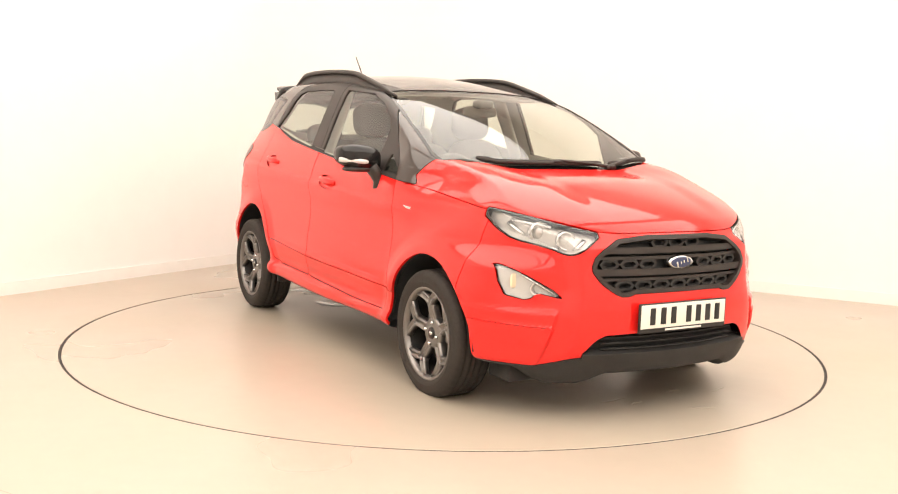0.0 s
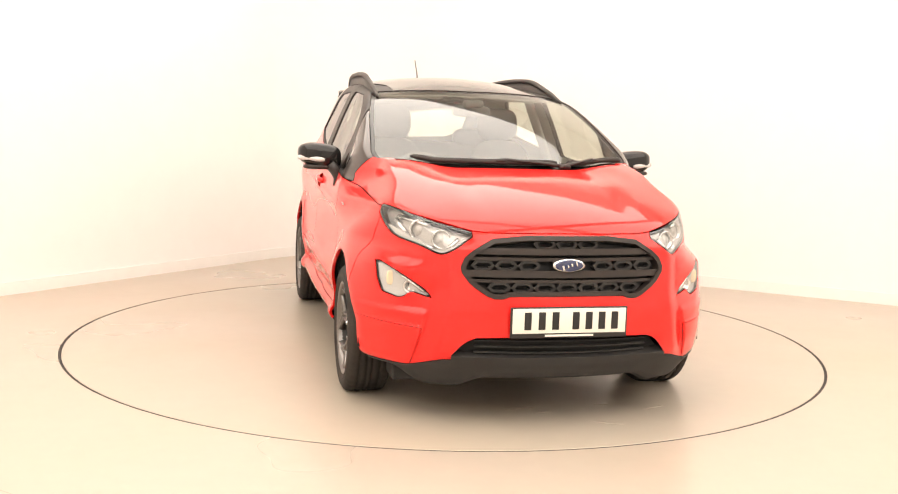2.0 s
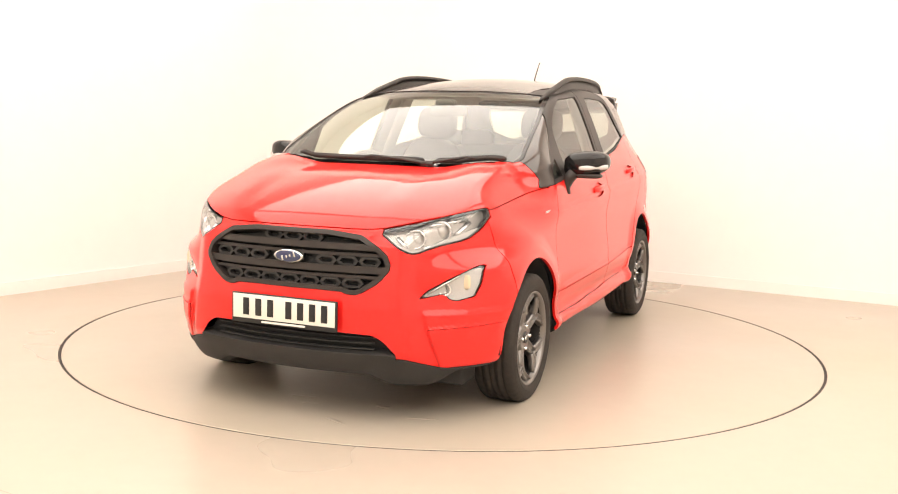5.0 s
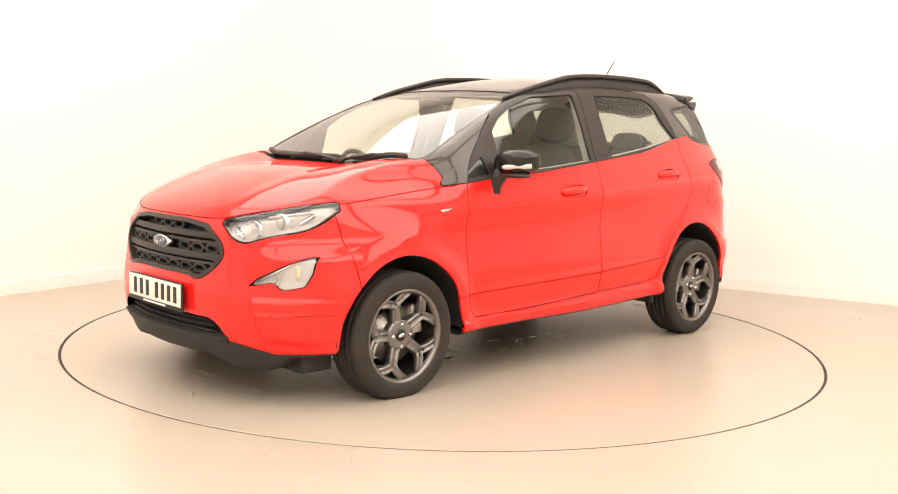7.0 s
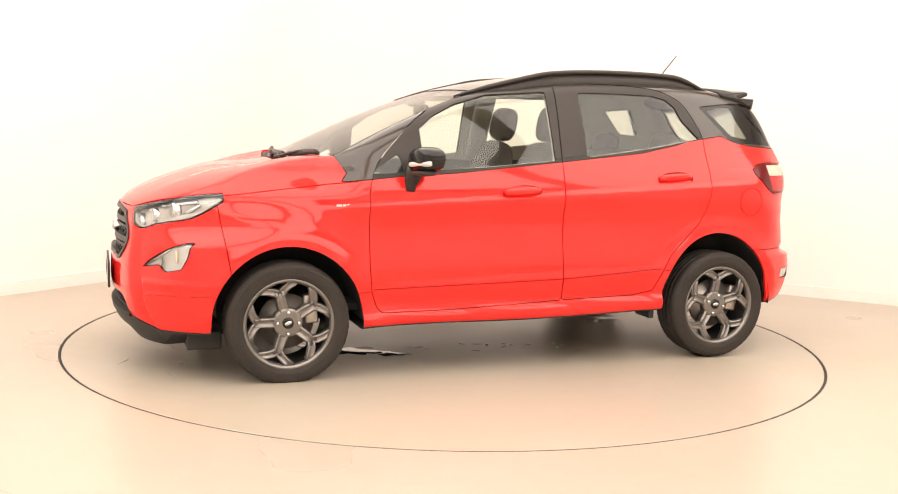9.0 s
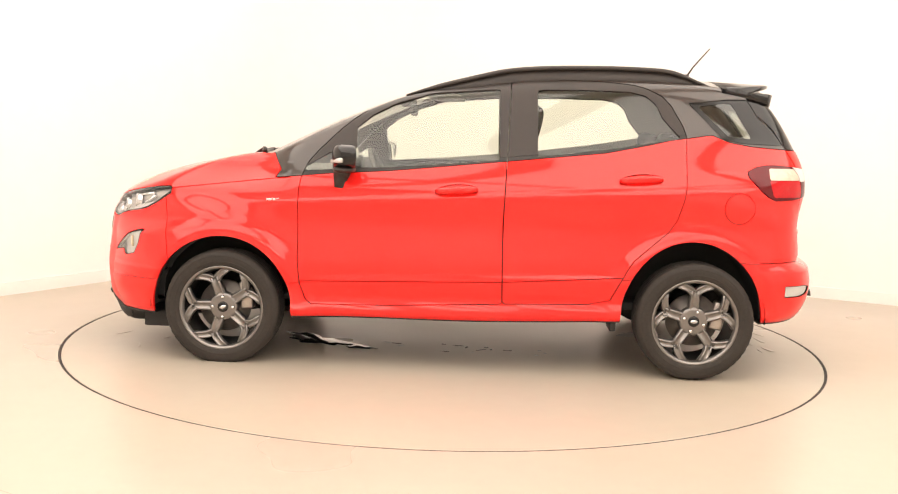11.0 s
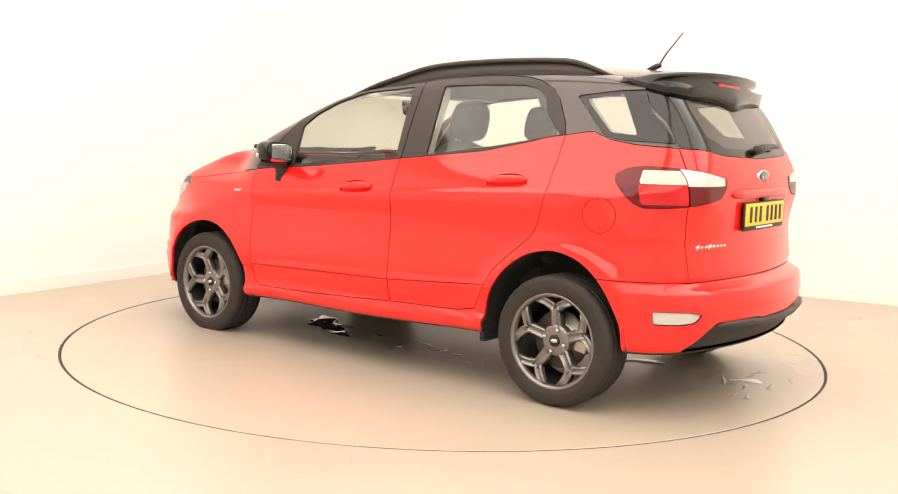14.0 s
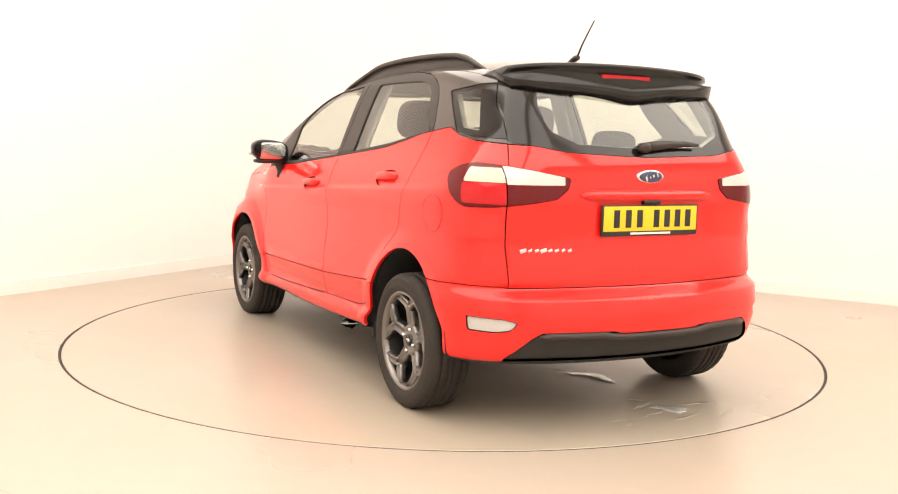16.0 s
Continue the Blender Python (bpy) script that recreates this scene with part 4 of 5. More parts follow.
# ---- front: lamps, grille, plate ----
def front():
    lamp, fog, grille, intake = SKIN["lamp"], SKIN["fog"], SKIN["grille"], SKIN["intake"]
    for side in (1, -1):
        rt = side < 0
        h = panel("headlamp", lamp, LAMPG, CAR, "clear-lensed headlamp with projector", right=rt, sink=0.040, lip=-0.038)
        edge = clip(lamp, -(poly(head_line, yz(lamp[0])) + 0.006))
        panel("lamp_edge", edge, GLOSS, h, "black lamp edge", right=rt, sink=0.002, lip=0.01)
        low = clip(lamp, np.maximum(-(poly(head_line, yz(lamp[0])) + 0.030), poly(head_line, yz(lamp[0])) + 0.006))
        low = clip(low, np.minimum(low[0][:, 2] - (0.80 + 0.55 * np.maximum(low[0][:, 1] - 0.60, -0.03)), np.maximum(low[0][:, 1] - 0.53, low[0][:, 2] - 0.855 + (low[0][:, 1] - 0.40) * 0.5)))
        panel("light_strip", low, LAMPW, h, "white light guide", right=rt, sink=0.014, lip=0.02)
        for (y, z, r, mat, nm) in ((0.628, 0.862, 0.046, SILVER, "projector"), (0.545, 0.835, 0.040, SILVER, "reflector")):
            p, n = on_nose(y, z, -0.035)
            bm = bmesh.new()
            lathe(bm, [(r * 1.12, -0.02), (r * 1.08, 0.012), (r * 0.92, 0.014), (r * 0.86, -0.004), (r * 0.5, -0.012), (0.0005, -0.014)], steps=36)
            ax = Vector((0.93, side * 0.3, 0.05)).to_track_quat("Y", "Z").to_matrix().to_4x4()
            ring = part(nm, bm, mat, h, "chrome lamp ring", at=Matrix.Translation((p.x - 0.015, p.y * side, p.z)) @ ax)
            bm = bmesh.new()
            lathe(bm, [(0.0005, 0.012), (r * 0.4, 0.009), (r * 0.66, 0.0), (r * 0.7, -0.01)], steps=28)
            part("lens_bowl", bm, LAMPG if nm == "projector" else LAMPW, ring, "round glass bulb lens")
        bm = bmesh.new()
        for y0, z0, y1, z1 in ((0.47, 0.845, 0.53, 0.79), (0.585, 0.90, 0.70, 0.915), (0.68, 0.845, 0.71, 0.90), (0.58, 0.79, 0.66, 0.81)):
            a, _ = on_nose(y0, z0, -0.03)
            b, _ = on_nose(y1, z1, -0.03)
            sweep(bm, [(a.x, a.y * side, a.z), (b.x, b.y * side, b.z)], oval(0.016, 0.010, 8))
        part("lamp_bezel", bm, SILVER, h, "silver bezel blades")
        ln = panel("lens", lamp, CLEAR, h, "clear plastic lens", right=rt, sink=0.0005, lip=0)
        ln.visible_shadow = False

        f = panel("fog_lamp", fog, LAMPW, CAR, "white corner lamp unit in the bumper", right=rt, sink=0.014, lip=-0.013)
        p, n = on_nose(0.735, 0.645, -0.012)
        bm = bmesh.new()
        cushion(bm, p.x, p.y * side, p.z, 0.012, 0.04, 0.065, 0.7, n=10)
        part("bulb", bm, AMBER, f, "pale amber indicator bulb")
        p, n = on_nose(0.66, 0.615, -0.012)
        bm = bmesh.new()
        lathe(bm, [(0.030, 0.008), (0.024, 0.009), (0.02, 0.0), (0.0005, -0.006)], steps=24)
        ax = Vector((0.95, side * 0.25, 0)).to_track_quat("Y", "Z").to_matrix().to_4x4()
        part("reflector_ring", bm, SILVER, f, at=Matrix.Translation((p.x, p.y * side, p.z)) @ ax)
        bm = bmesh.new()
        a, _ = on_nose(0.60, 0.600, -0.012)
        b, _ = on_nose(0.715, 0.68, -0.012)
        sweep(bm, [(a.x, a.y * side, a.z), (b.x, b.y * side, b.z)], oval(0.012, 0.006, 8))
        part("lamp_rib", bm, SILVER, f)
        ln = panel("lens", fog, CLEAR, f, "clear plastic lens", right=rt, sink=0.0005, lip=0)
        ln.visible_shadow = False

    sd = lambda m: poly(grille_line, yz(m[0]))
    ring = clip(grille, -(sd(grille) + 0.020))
    hole = clip(grille, sd(grille) + 0.020)
    g = panel("grille", hole, UNDER, CAR, "black honeycomb front grille", both=True, sink=0.045, lip=0)
    panel("grille_frame", ring, SATIN, g, "satin black grille surround", both=True, sink=-0.006, lip=0.045)
    for z0, z1 in ((0.778, 0.806), (0.752, 0.766), (0.682, 0.711), (0.659, 0.672)):
        b = clip(clip(hole, hole[0][:, 2] - z1), z0 - clip(hole, hole[0][:, 2] - z1)[0][:, 2])
        panel("grille_bar", b, SATIN, g, "satin black grille bar", both=True, sink=0.004 if z1 - z0 > 0.02 else 0.012, lip=0.03)
    for zc, ys in ((0.826, (-0.10, 0.0, 0.10)), (0.731, (-0.37, -0.27, -0.17, 0.17, 0.27, 0.37)), (0.638, (-0.30, -0.20, -0.10, 0.0, 0.10, 0.20, 0.30))):
        for y in ys:
            p, n = on_nose(y, zc, -0.016)
            bm = bmesh.new()
            out = [(-0.040, 0), (-0.026, 0.0165), (0.026, 0.0165), (0.040, 0), (0.026, -0.0165), (-0.026, -0.0165)]
            o = [bm.verts.new((0, a * 1.27, b * 1.24)) for a, b in out]
            i_ = [bm.verts.new((0, a * 0.86, b * 0.68)) for a, b in out]
            ob_ = [bm.verts.new((-0.025, a * 1.27, b * 1.24)) for a, b in out]
            ib = [bm.verts.new((-0.025, a * 0.80, b * 0.60)) for a, b in out]
            for k in range(6):
                j = (k + 1) % 6
                bm.faces.new((o[k], o[j], i_[j], i_[k])), bm.faces.new((i_[k], i_[j], ib[j], ib[k])), bm.faces.new((o[j], o[k], ob_[k], ob_[j]))
            bmesh.ops.recalc_face_normals(bm, faces=bm.faces[:])
            part("honeycomb_cell", bm, PLASTIC, g, smooth=False, at=Matrix.Translation(p) @ pose(0, 0, 0, 0, 0, math.degrees(math.atan2(n.y, n.x))))
    lo = panel("lower_intake", intake, UNDER, CAR, "black lower air intake", both=True, sink=0.05, lip=-0.05)
    for z in (0.345, 0.375, 0.402):
        bm = bmesh.new()
        pts = [on_nose(y, z, -0.03)[0] for y in np.linspace(-0.40, 0.40, 17)]
        sweep(bm, pts, oval(0.012, 0.005, 8))
        part("intake_slat", bm, PLASTIC, lo)
    lip_ = clip(intake, intake[0][:, 2] - 0.338)
    panel("intake_lip", lip_, PLASTIC, lo, "black intake lip", both=True, sink=-0.012, lip=0.06)
    oval_badge(on_nose(0, 0.735, 0.0)[0] + Vector((0.008, 0, 0)), 90, g)
    plate("front_number_plate", on_nose(0, 0.495, 0.0)[0] + Vector((0.012, 0, 0)), 90, WHITEPL, "white front number plate with black characters as bars", 4)


def oval_badge(p, turn, parent):
    b = None
    for r, y, mat, nm in ((1.0, 0.0, CHROME, "badge"), (0.88, 0.0025, BLUE, "badge_field")):
        bm = bmesh.new()
        lathe(bm, [(0.0005, 0.0035), (0.7, 0.003), (0.95, 0.0015), (1.0, -0.004), (1.0, -0.03)], steps=40)
        bmesh.ops.scale(bm, vec=(0.074 * r, 1, 0.0295 * r), verts=bm.verts[:])
        ob = part(nm, bm, mat, b or parent, "silver-edged dark oval badge" if not b else "", at=Matrix.Translation(p) @ pose(0, 0, 0, 0, 0, turn - 180) if not b else pose(0, y, 0))
        b = b or ob
    bm = bmesh.new()
    for k, (x, w, h) in enumerate(((-0.034, 0.012, 0.022), (-0.012, 0.014, 0.012), (0.006, 0.010, 0.011), (0.028, 0.016, 0.022))):
        box(bm, x, 0.0062, -0.001, w * 0.55, 0.002, h, 0.0006, m=pose(0, 0, 0, 0, 18, 0))
    part("badge_mark", bm, SILVER, b, "pale script drawn as bars")


def plate(name, p, turn, mat, label, n):
    """A number plate; its characters are upright bars, its footer a thin pale bar."""
    bm = bmesh.new()
    box(bm, 0, 0, 0, 0.528, 0.012, 0.134, 0.004)
    t = part(name, bm, INK, CAR, label, at=Matrix.Translation(p) @ pose(0, 0, 0, 0, 0, turn - 180))
    bm = bmesh.new()
    box(bm, 0, 0.0065, 0.008, 0.512, 0.003, 0.107, 0.001)
    part("plate_face", bm, mat, t)
    xs = [-0.188, -0.125, -0.064, 0.028, 0.087, 0.146, 0.205]
    for x in xs:
        bm = bmesh.new()
        box(bm, -x, 0.0085, 0.008, 0.031, 0.0025, 0.076, 0.002)
        part("character_bar", bm, INK, t)
    bm = bmesh.new()
    box(bm, 0, 0.0065, -0.056, 0.22, 0.003, 0.009, 0.001)
    part("footer_bar", bm, WHITEPL, t)


front()


# ---- rear: lamps, plate, spoiler, wiper ----
def rear():
    outer, inner = SKIN["outer"], SKIN["inner"]
    for side in (1, -1):
        rt = side < 0
        zone = lambda m, z0, z1: np.maximum(np.maximum(m[0][:, 0] + 1.628 + 0.25 * np.maximum(1.055 - m[0][:, 2], 0), z0 - m[0][:, 2]), m[0][:, 2] - z1)
        white, tip = clip(outer, zone(outer, 1.064, 1.124)), clip(outer, -zone(outer, 1.064, 1.124))
        red, tip = clip(tip, zone(tip, 0.975, 1.061)), clip(tip, -zone(tip, 0.975, 1.061))
        t = panel("tail_lamp", tip, DARKLENS, CAR, "red and clear wrap-round tail lamp", right=rt, sink=-0.003, lip=0.02)
        panel("brake_lens", red, REDLENS, t, "red brake lens", right=rt, sink=-0.003, lip=0.02)
        panel("indicator_lens", white, INDICATOR, t, "clear indicator lens", right=rt, sink=-0.003, lip=0.02)
        p, n = on_tail(0.77, 1.095, -0.004)
        bm = bmesh.new()
        lathe(bm, [(0.0005, 0.012), (0.010, 0.010), (0.013, 0.0)], steps=20)
        part("indicator_bulb", bm, AMBER, t, "amber bulb", at=Matrix.Translation((p.x - 0.004, p.y * side, p.z)) @ pose(0, 0, 90))
        wi = clip(inner, np.maximum(1.058 - inner[0][:, 2], 0.435 - inner[0][:, 1]))
        ri = clip(inner, -np.maximum(1.058 - inner[0][:, 2], 0.435 - inner[0][:, 1]))
        g = panel("gate_lamp", ri, DARKLENS, SKIN["gate"], "dark red lamp on the tailgate", right=rt, sink=-0.003, lip=0.02)
        panel("reversing_lens", wi, LAMPW, g, "white reversing lens", right=rt, sink=-0.003, lip=0.02)
    plate("rear_number_plate", on_tail(0, 0.91, 0)[0] + Vector((-0.010, 0, 0)), -90, YELLOWPL, "yellow rear number plate with black characters as bars", 4)
    oval_badge(on_tail(0, 1.098, 0)[0] + Vector((-0.006, 0, 0)), -90, SKIN["gate"])
    bm = bmesh.new()
    pts = [on_tail(y, 1.018, 0.004)[0] for y in np.linspace(-0.36, 0.36, 25)]
    sweep(bm, pts, [(-0.016, -0.022), (-0.016, 0.010), (0.004, 0.022), (0.012, 0.016), (0.014, -0.020)], up=(0, 0, 1), scale=[min(1, 0.3 + min(k, 24 - k) * 0.5) for k in range(25)])
    gm = part("gate_moulding", bm, RED, SKIN["gate"], "red moulding above the plate")
    bm = bmesh.new()
    box(bm, on_tail(0, 0.99)[0].x - 0.008, 0, 0.988, 0.03, 0.09, 0.018, 0.005)
    part("plate_lamp", bm, GLOSS, SKIN["gate"], "small black release switch")
    # Script badge as bars.
    bm = bmesh.new()
    for k, (w, h) in enumerate(((0.034, 0.026), (0.020, 0.017), (0.022, 0.017), (0.034, 0.026), (0.022, 0.018), (0.022, 0.017), (0.020, 0.017), (0.022, 0.020))):
        y = 0.615 - 0.0295 * k - 0.012
        p, n = on_tail(y, 0.785, 0.002)
        a = math.degrees(math.atan2(n.y, n.x))
        box(bm, 0, 0, 0, 0.004, w * 0.86, h * 0.62, 0.001, m=Matrix.Translation(p) @ pose(0, 0, 0, 0, 0, a) @ pose(0, 0, 0, 18, 0, 0))
    part("script_badge", bm, CHROME, SKIN["gate"], "chrome script badge drawn as bars")
    # Roof spoiler: one moulding with drooping ends.
    bm = bmesh.new()
    rows = []
    ys = np.linspace(-0.57, 0.57, 41)
    for y in ys:
        k = abs(y) / 0.57
        yt = y * 0.985
        x0 = -1.40
        z0 = on_top(x0, y, 0.002)[0].z
        xt, zt = -1.735 + 0.085 * k ** 2 + 0.05 * k ** 8, 1.582 - 0.016 * k ** 2 - 0.012 * k ** 8
        base = on_tail(y * 0.97, 1.455 - 0.03 * (1 - k) + 0.02 * k, 0.002)[0]
        mid = ((x0 + xt) / 2, y, max((z0 + zt) / 2 + 0.004, on_top((x0 + xt) / 2 + 0.05, y, 0.0)[0].z + 0.001))
        rows.append([bm.verts.new(v) for v in ((x0, y, z0), mid, (xt + 0.02, yt, zt + 0.004), (xt, yt, zt), (xt + 0.002, yt, zt - 0.016), (xt + 0.05, yt, zt - 0.032),
                                               (base.x - 0.022, yt, base.z + 0.045), (base.x - 0.01, yt, base.z - 0.012 - 0.008 * math.cos(y * 14)), (base.x + 0.05, y, base.z + 0.0))])
    for a, b in zip(rows, rows[1:]):
        for i in range(len(a)):
            bm.faces.new((a[i], b[i], b[(i + 1) % len(a)], a[(i + 1) % len(a)]))
    bm.faces.new(rows[0]), bm.faces.new(rows[-1][::-1])
    bmesh.ops.recalc_face_normals(bm, faces=bm.faces[:])
    sp = part("roof_spoiler", bm, GLOSS, CAR, "gloss black roof spoiler")
    bm = bmesh.new()
    box(bm, -1.690, 0, 1.528, 0.03, 0.27, 0.026, 0.006, m=Matrix.Identity(4))
    part("high_brake_lamp", bm, REDLENS, sp, "red high-level brake lamp")
    # Rear wiper: folded arm in the lower part of the glass.
    bm = bmesh.new()
    pts = [on_tail(y, z, 0.022)[0] for y, z in ((0.02, 1.215), (-0.04, 1.222), (-0.12, 1.228), (-0.22, 1.232), (-0.30, 1.228))]
    sweep(bm, pts, oval(0.010, 0.014, 8), scale=[1.5, 1.5, 1.2, 0.9, 0.5])
    rw = part("rear_wiper", bm, SATIN, CAR, "short black rear wiper")
    bm = bmesh.new()
    p = on_tail(0.02, 1.215, 0.018)[0]
    cushion(bm, p.x, p.y, p.z, 0.05, 0.06, 0.045, 0.8, n=10)
    part("wiper_pivot", bm, SATIN, rw)
    # Aerial.
    p = on_top(-1.30, 0)[0]
    bm = bmesh.new()
    sweep(bm, [(p.x + 0.055, 0, p.z), (p.x + 0.02, 0, p.z + 0.010), (p.x - 0.012, 0, p.z + 0.022), (p.x - 0.03, 0, p.z + 0.024)], oval(0.016, 0.014, 10), scale=[0.5, 1, 1.1, 0.7])
    an = part("aerial", bm, SATIN, CAR, "thin black rod aerial")
    bm = bmesh.new()
    sweep(bm, [(p.x - 0.012, 0, p.z + 0.015), (p.x - 0.055, 0, 1.70), (-1.445, 0, 1.806)], oval(0.0042, 0.0042, 8), up=(0, 1, 0), scale=[1.3, 1.0, 0.8])
    part("rod", bm, SATIN, an)


rear()


# ---- roof rails, mirrors, wipers, side badge ----
def outside():
    for s in (1, -1):
        bm = bmesh.new()
        z = lambda x: on_top(x, 0.55)[0].z + 0.012 + 0.062 * step(0.36, -0.30, x) * step(-1.40, -1.08, x)
        xs = np.linspace(0.31, -1.37, 36)
        pts = [(x, s * (0.552 + 0.012 * math.sin((x + 0.5) * 1.6) - 0.025 * step(-0.8, -1.4, x)), float(z(x)) - 0.012) for x in xs]
        sc = [0.45 + 0.55 * min(1, min(k, 35 - k) / 4) for k in range(36)]
        sweep(bm, pts, [(-0.014, -0.012), (-0.015, 0.003), (-0.009, 0.012), (0.005, 0.013), (0.014, 0.007), (0.015, -0.010)], scale=sc)
        rail = part("roof_rail", bm, SATIN, CAR, "raised satin black roof rail")
        for xa, xb in ((0.27, -1.34),):
            bm = bmesh.new()
            rows = []
            for x in np.linspace(xa, xb, 30):
                y = 0.552 + 0.012 * math.sin((x + 0.5) * 1.6) - 0.025 * float(step(-0.8, -1.4, x))
                b = on_top(x, y)[0].z - 0.006
                rows.append([bm.verts.new((x, s * (y + o), q)) for o, q in ((-0.008, b), (-0.008, float(z(x)) - 0.018), (0.006, float(z(x)) - 0.018), (0.006, b))])
            for a, b in zip(rows, rows[1:]):
                for i in range(3):
                    bm.faces.new((a[i], b[i], b[i + 1], a[i + 1]))
            bm.faces.new(rows[0]), bm.faces.new(rows[-1][::-1])
            bmesh.ops.recalc_face_normals(bm, faces=bm.faces[:])
            part("rail_foot", bm, SATIN, rail)
        # Door mirror.
        bm = bmesh.new()
        cushion(bm, 0, 0, 0, 0.155, 0.235, 0.135, 0.62, n=16)
        for v in bm.verts:
            if v.co.x < -0.03:
                v.co.x = -0.03 - (v.co.x + 0.03) * -0.25
            k = v.co.y / 0.12
            v.co.z *= 1 - 0.22 * max(k, 0) ** 2
            v.co.z += 0.012 * k
            v.co.x -= 0.035 * max(k, 0) ** 2
            v.co.y *= s
        bmesh.ops.recalc_face_normals(bm, faces=bm.faces[:])
        base = pose(0.580, s * 0.922, 1.134)
        mi = part("door_mirror", bm, GLOSS, CAR, "gloss black door mirror on a stalk", at=base)
        bm = bmesh.new()
        sweep(bm, [(0.035, s * -0.055, -0.045), (0.040, s * -0.085, -0.085), (0.050, s * -0.098, -0.125), (0.055, s * -0.090, -0.165)], oval(0.030, 0.045, 12), up=(1, 0, 0), scale=[1.15, 1.0, 0.85, 0.75])
        part("stalk", bm, SATIN, mi, "satin black mirror stalk")
        bm = bmesh.new()
        arc = [(0.082 - 0.060 * t * t - 0.012 * t, s * (-0.02 + 0.136 * t), -0.022 + 0.010 * t) for t in np.linspace(0, 1, 10)]
        sweep(bm, arc, oval(0.010, 0.013, 10), scale=[0.5, 0.9, 1, 1, 1, 1, 1.05, 1.1, 1.1, 0.9])
        part("indicator_strip", bm, LAMPW, mi, "white indicator strip")
        bm = bmesh.new()
        cushion(bm, -0.046, 0.0, 0.0, 0.010, 0.185, 0.10, 0.55, n=10)
        part("mirror_glass", bm, CHROME, mi, "silvered mirror glass")
        bm = bmesh.new()
        cushion(bm, 0.012, 0, -0.062, 0.11, 0.18, 0.03, 0.6, n=10)
        part("mirror_base", bm, SATIN, mi)
        # Small side badge on the wing.
        p, n = on_side(0.985, 0.902, 0.001)
        bm = bmesh.new()
        for dx, w in ((-0.026, 0.016), (-0.005, 0.015), (0.022, 0.028)):
            box(bm, p.x + dx, p.y * s, p.z - dx * 0.05, w, 0.004, 0.011, 0.001)
        part("side_badge", bm, LAMPW, CAR, "small pale badge drawn as bars")
    # Windscreen wipers.
    for ya, yb, yk, nm in ((-0.52, 0.24, -0.06, 0), (0.30, 0.64, 0.46, 1)):
        bm = bmesh.new()
        f = lambda y: 1.185 - 0.27 * y * y
        pts = [on_top(f(y) - 0.006, y, 0.015)[0] for y in np.linspace(ya, yb, 22)]
        sweep(bm, pts, [(-0.012, -0.016), (-0.004, 0.012), (0.008, 0.014), (0.014, -0.010)], scale=[0.5] + [1.0] * 20 + [0.5])
        w = part("windscreen_wiper", bm, SATIN, CAR, "black windscreen wiper")
        bm = bmesh.new()
        k = on_top(f(yk) - 0.01, yk, 0.028)[0]
        y1 = yb + 0.06 if nm == 0 else ya - 0.06
        e = on_top(f(y1) + 0.05, y1, 0.012)[0]
        m = on_top(f((yk + y1) / 2) + 0.012, (yk + y1) / 2, 0.026)[0]
        sweep(bm, [k, m, e], oval(0.012, 0.008, 8), scale=[0.9, 1.0, 1.5])
        cushion(bm, k.x, k.y, k.z - 0.006, 0.028, 0.07, 0.018, 0.7, n=8)
        part("wiper_arm", bm, SATIN, w)


outside()


# ---- cabin ----
def seat(y, x):
    bm = bmesh.new()
    cushion(bm, x + 0.22, y, 0.60, 0.56, 0.52, 0.20, 0.45)
    st = part("front_seat", bm, CLOTH, CAR, "charcoal cloth front seat")
    bm = bmesh.new()
    cushion(bm, 0, 0, 0.30, 0.17, 0.52, 0.66, 0.5)
    for v in bm.verts:
        v.co.y *= 1 - 0.28 * max(0, (v.co.z - 0.2) / 0.43)
    part("backrest", bm, CLOTH, st, at=pose(x - 0.07, y, 0.62, 0, -17, 0))
    bm = bmesh.new()
    cushion(bm, 0, 0, 0, 0.12, 0.27, 0.215, 0.62)
    hr = part("headrest", bm, CLOTH, st, "charcoal headrest on two posts", at=pose(x - 0.285, y, 1.335, 0, -12, 0))
    for s in (-1, 1):
        bm = bmesh.new()
        sweep(bm, [(0, s * 0.05, -0.19), (0, s * 0.05, -0.06)], oval(0.007, 0.007, 8), up=(1, 0, 0))
        part("post", bm, CHROME, hr)


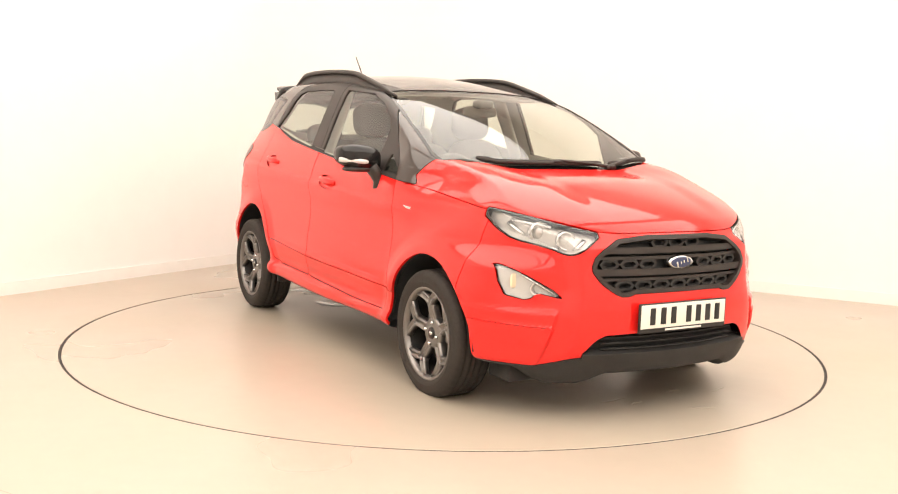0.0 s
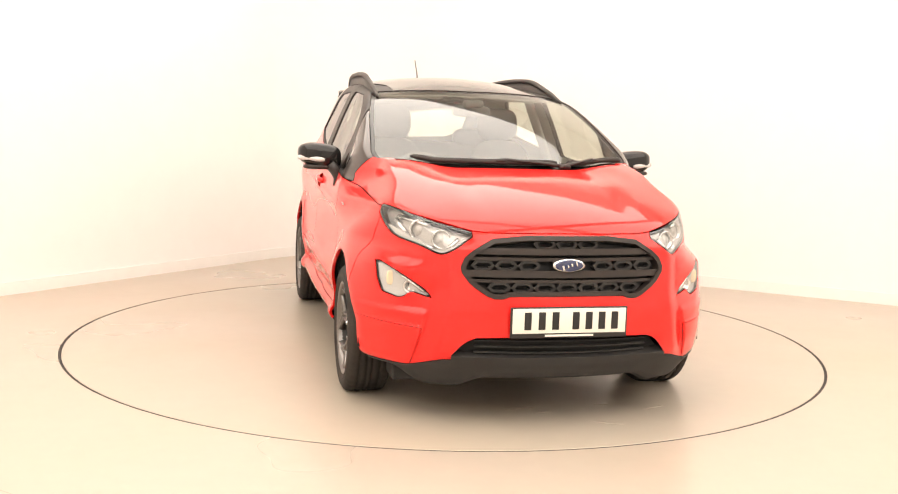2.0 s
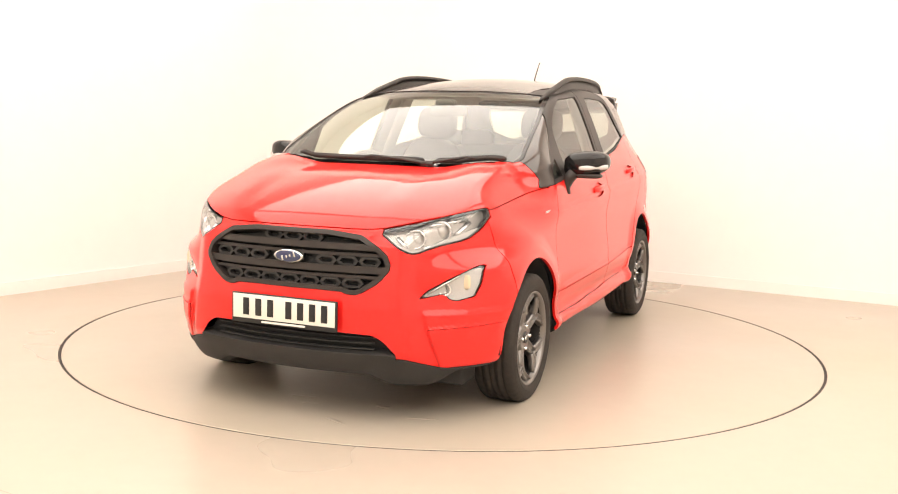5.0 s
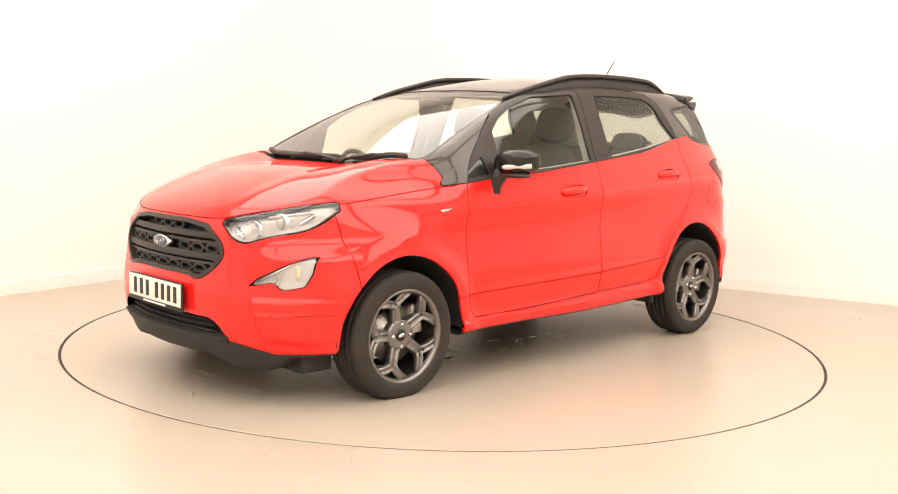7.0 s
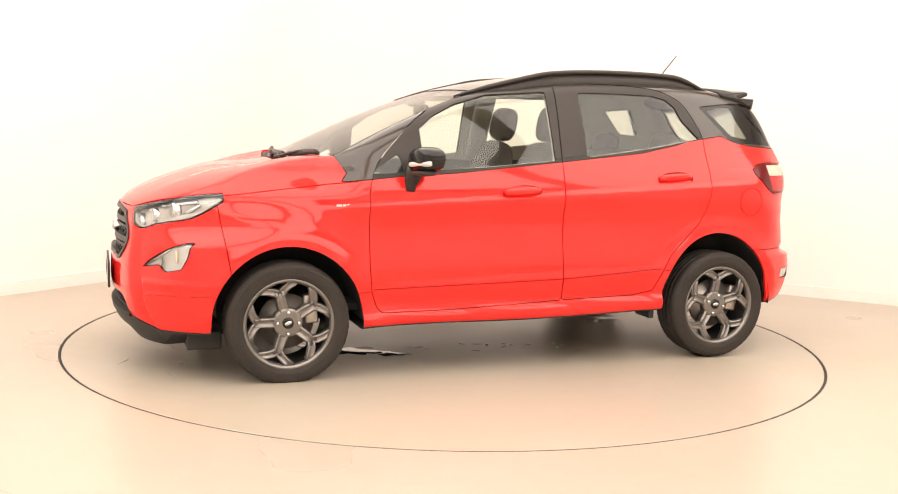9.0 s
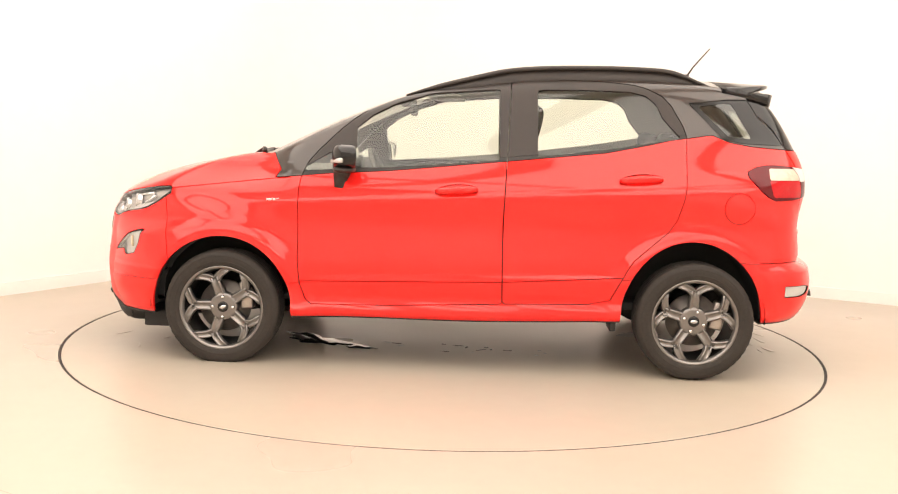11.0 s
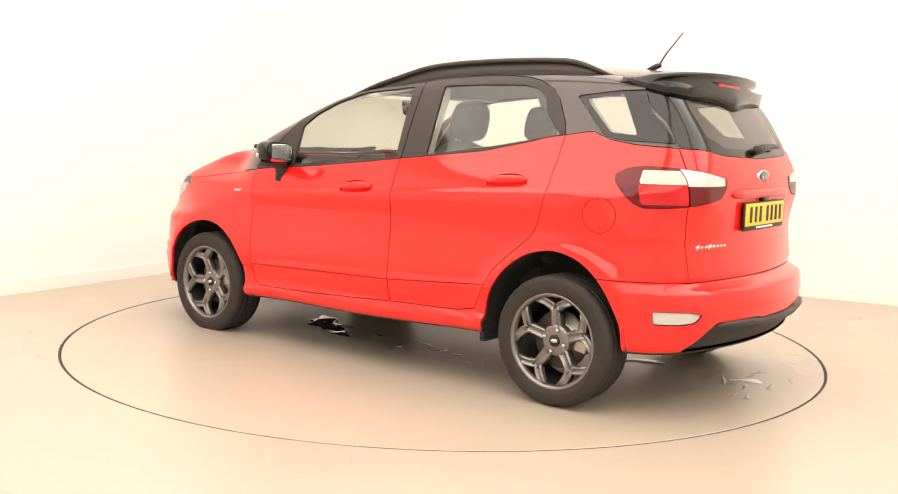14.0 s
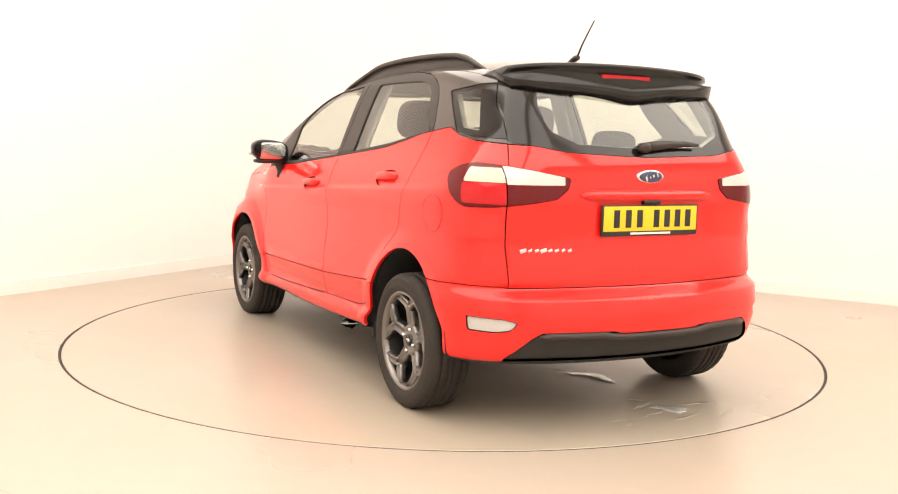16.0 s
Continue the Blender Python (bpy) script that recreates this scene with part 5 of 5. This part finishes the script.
def cabin():
    for y in (0.365, -0.365):
        seat(y, -0.10)
    bm = bmesh.new()
    cushion(bm, -0.70, 0, 0.60, 0.54, 1.28, 0.22, 0.35)
    rs = part("rear_bench", bm, CLOTH, CAR, "charcoal cloth rear bench")
    bm = bmesh.new()
    cushion(bm, 0, 0, 0.28, 0.16, 1.26, 0.60, 0.35)
    part("backrest", bm, CLOTH, rs, at=pose(-0.97, 0, 0.64, 0, -20, 0))
    for y in (-0.37, 0.37):
        bm = bmesh.new()
        cushion(bm, 0, 0, 0, 0.11, 0.25, 0.15, 0.6)
        part("headrest", bm, CLOTH, rs, at=pose(-1.15, y, 1.225, 0, -12, 0))
    bm = bmesh.new()
    cushion(bm, 0.88, 0, 0.93, 0.50, 1.42, 0.26, 0.4)
    d = part("dashboard", bm, DASH, CAR, "charcoal dashboard")
    bm = bmesh.new()
    cushion(bm, 0.70, -0.365, 1.06, 0.20, 0.36, 0.09, 0.6)
    part("instrument_hood", bm, DASH, d)
    bm = bmesh.new()
    box(bm, 0.645, 0.02, 1.055, 0.025, 0.23, 0.14, 0.008)
    part("screen", bm, GLOSS, d, "dark tablet-like screen")
    bm = bmesh.new()
    n, rr = 40, 0.016
    lathe(bm, [(0.182 + rr * math.cos(2 * math.pi * k / 10), rr * math.sin(2 * math.pi * k / 10)) for k in range(11)], steps=n, axis="X")
    sw = part("steering_wheel", bm, DASH, CAR, "dark three-spoke steering wheel", at=pose(0.545, -0.365, 0.985, 0, 24, 0))
    for a in (0, 180, 270):
        bm = bmesh.new()
        box(bm, 0, 0.095, 0, 0.018, 0.17, 0.035, 0.006, m=pose(0, 0, 0, a, 0, 0))
        part("spoke", bm, DASH, sw)
    bm = bmesh.new()
    cushion(bm, 0.01, 0, 0, 0.06, 0.13, 0.12, 0.6, n=10)
    part("hub_pad", bm, DASH, sw)
    bm = bmesh.new()
    cushion(bm, 0.31, 0.0, 1.405, 0.035, 0.235, 0.068, 0.5, n=10)
    mr = part("interior_mirror", bm, DASH, CAR, "black interior mirror behind the windscreen")
    bm = bmesh.new()
    cushion(bm, 0.345, 0, 1.448, 0.10, 0.12, 0.05, 0.6, n=8)
    part("mirror_mount", bm, DASH, mr)
    for s in (1, -1):
        bm = bmesh.new()
        cushion(bm, 0.10, s * 0.33, 1.485, 0.17, 0.40, 0.02, 0.4, n=8)
        part("sun_visor", bm, TRIM, CAR, "pale grey sun visor")
        bm = bmesh.new()
        sweep(bm, [(-0.32, s * 0.715, 1.10), (-0.32, s * 0.655, 1.25), (-0.33, s * 0.59, 1.42), (-0.34, s * 0.555, 1.52)], oval(0.07, 0.02, 10), up=(0, s, 0))
        part("pillar_trim", bm, TRIM, CAR, "pale grey pillar trim")
    p, n = on_top(1.03, 0.545, -0.012)
    bm = bmesh.new()
    lathe(bm, [(0.0005, 0.0), (0.036, 0.0), (0.036, -0.001)], steps=28, axis="Z")
    part("screen_sticker", bm, LAMPW, CAR, "round pale sticker inside the windscreen", at=Matrix.Translation(p) @ n.to_track_quat("Z", "Y").to_matrix().to_4x4())
    bm = bmesh.new()
    box(bm, -0.1, 0, 0.36, 2.3, 1.4, 0.04, 0.01)
    part("cabin_floor", bm, UNDER, CAR, "dark cabin floor")


cabin()


# ---- wet spots on the deck ----
def puddle(name, x, y, length, width, turn, mat, label, seed, n=40):
    rnd = random.Random(seed)
    ph = [rnd.uniform(0, 6.28) for _ in range(5)]
    bm = bmesh.new()
    out, inn = [], []
    for k in range(n):
        a = 2 * math.pi * k / n
        r = 1 + 0.30 * math.sin(2 * a + ph[0]) * 0.6 + 0.22 * math.sin(3 * a + ph[1]) + 0.13 * math.sin(7 * a + ph[2]) + 0.08 * math.sin(11 * a + ph[3])
        inn.append(bm.verts.new((length / 2 * r * 0.93 * math.cos(a), width / 2 * r * 0.93 * math.sin(a), 0.0016)))
        out.append(bm.verts.new((length / 2 * r * math.cos(a), width / 2 * r * math.sin(a), 0.0002)))
    bm.faces.new(inn)
    for k in range(n):
        bm.faces.new((out[k], out[(k + 1) % n], inn[(k + 1) % n], inn[k]))
    bmesh.ops.recalc_face_normals(bm, faces=bm.faces[:])
    part(name, bm, mat, TABLE, label, at=pose(x, y, 0.0006, 0, 0, turn))


WET = material("dirty_water", (0.05, 0.045, 0.05), rough=0.05, spec=0.8, grain=0.1, scale=20)
# Thin water; its pale colour paints in the white reflection.
DAMP = material("water_with_painted_reflection", (0.60, 0.60, 0.58), rough=0.08, spec=0.8, grain=0.05, scale=12)
puddle("puddle", 0.76, 0.28, 0.42, 0.22, -35, WET, "small dark puddle of water", 3)
puddle("puddle", 0.48, 0.44, 0.20, 0.09, -15, WET, "small dark puddle of water", 5)
puddle("damp_patch", -1.24, -0.24, 0.24, 0.15, 20, DAMP, "thin wet patch with a pale reflection painted in", 8)
puddle("damp_patch", -1.88, -0.22, 0.16, 0.10, 50, DAMP, "thin wet patch with a pale reflection painted in", 9)
for i in range(16):
    r = random.Random(i + 40)
    puddle("water_drop", -0.15 + r.uniform(-0.5, 0.5), 0.40 + r.uniform(-0.12, 0.10), r.uniform(0.02, 0.07), r.uniform(0.012, 0.03), r.uniform(0, 180), WET if i % 3 else DAMP, "", i, n=16)
STAIN = material("dried_floor_stain", (0.395, 0.342, 0.279), rough=0.31, grain=0.08, scale=20)
for i in range(14):
    r = random.Random(i + 90)
    front = i % 3 == 0
    puddle("stain", (1.8 if front else -1.85) + r.uniform(-0.22, 0.16), (0.30 if front else -0.15) + r.uniform(-0.4, 0.4), r.uniform(0.06, 0.20), r.uniform(0.012, 0.035), r.uniform(60, 120), STAIN, "", i + 7, n=20)


# ---- movement ----
def motions():
    """The deck turns about its axis, and the car stands on it, its centre a little off the axis."""
    walk(TABLE, [(t, pose(0, 0, 0, 0, 0, a)) for t, a in TURN])
    seat = pose(-0.102, 0.074, -0.0077) @ pose(0, 0, 0, 0, 0.35, 0)
    walk(CAR, [(t, pose(0, 0, 0, 0, 0, a) @ seat) for t, a in TURN])


motions()
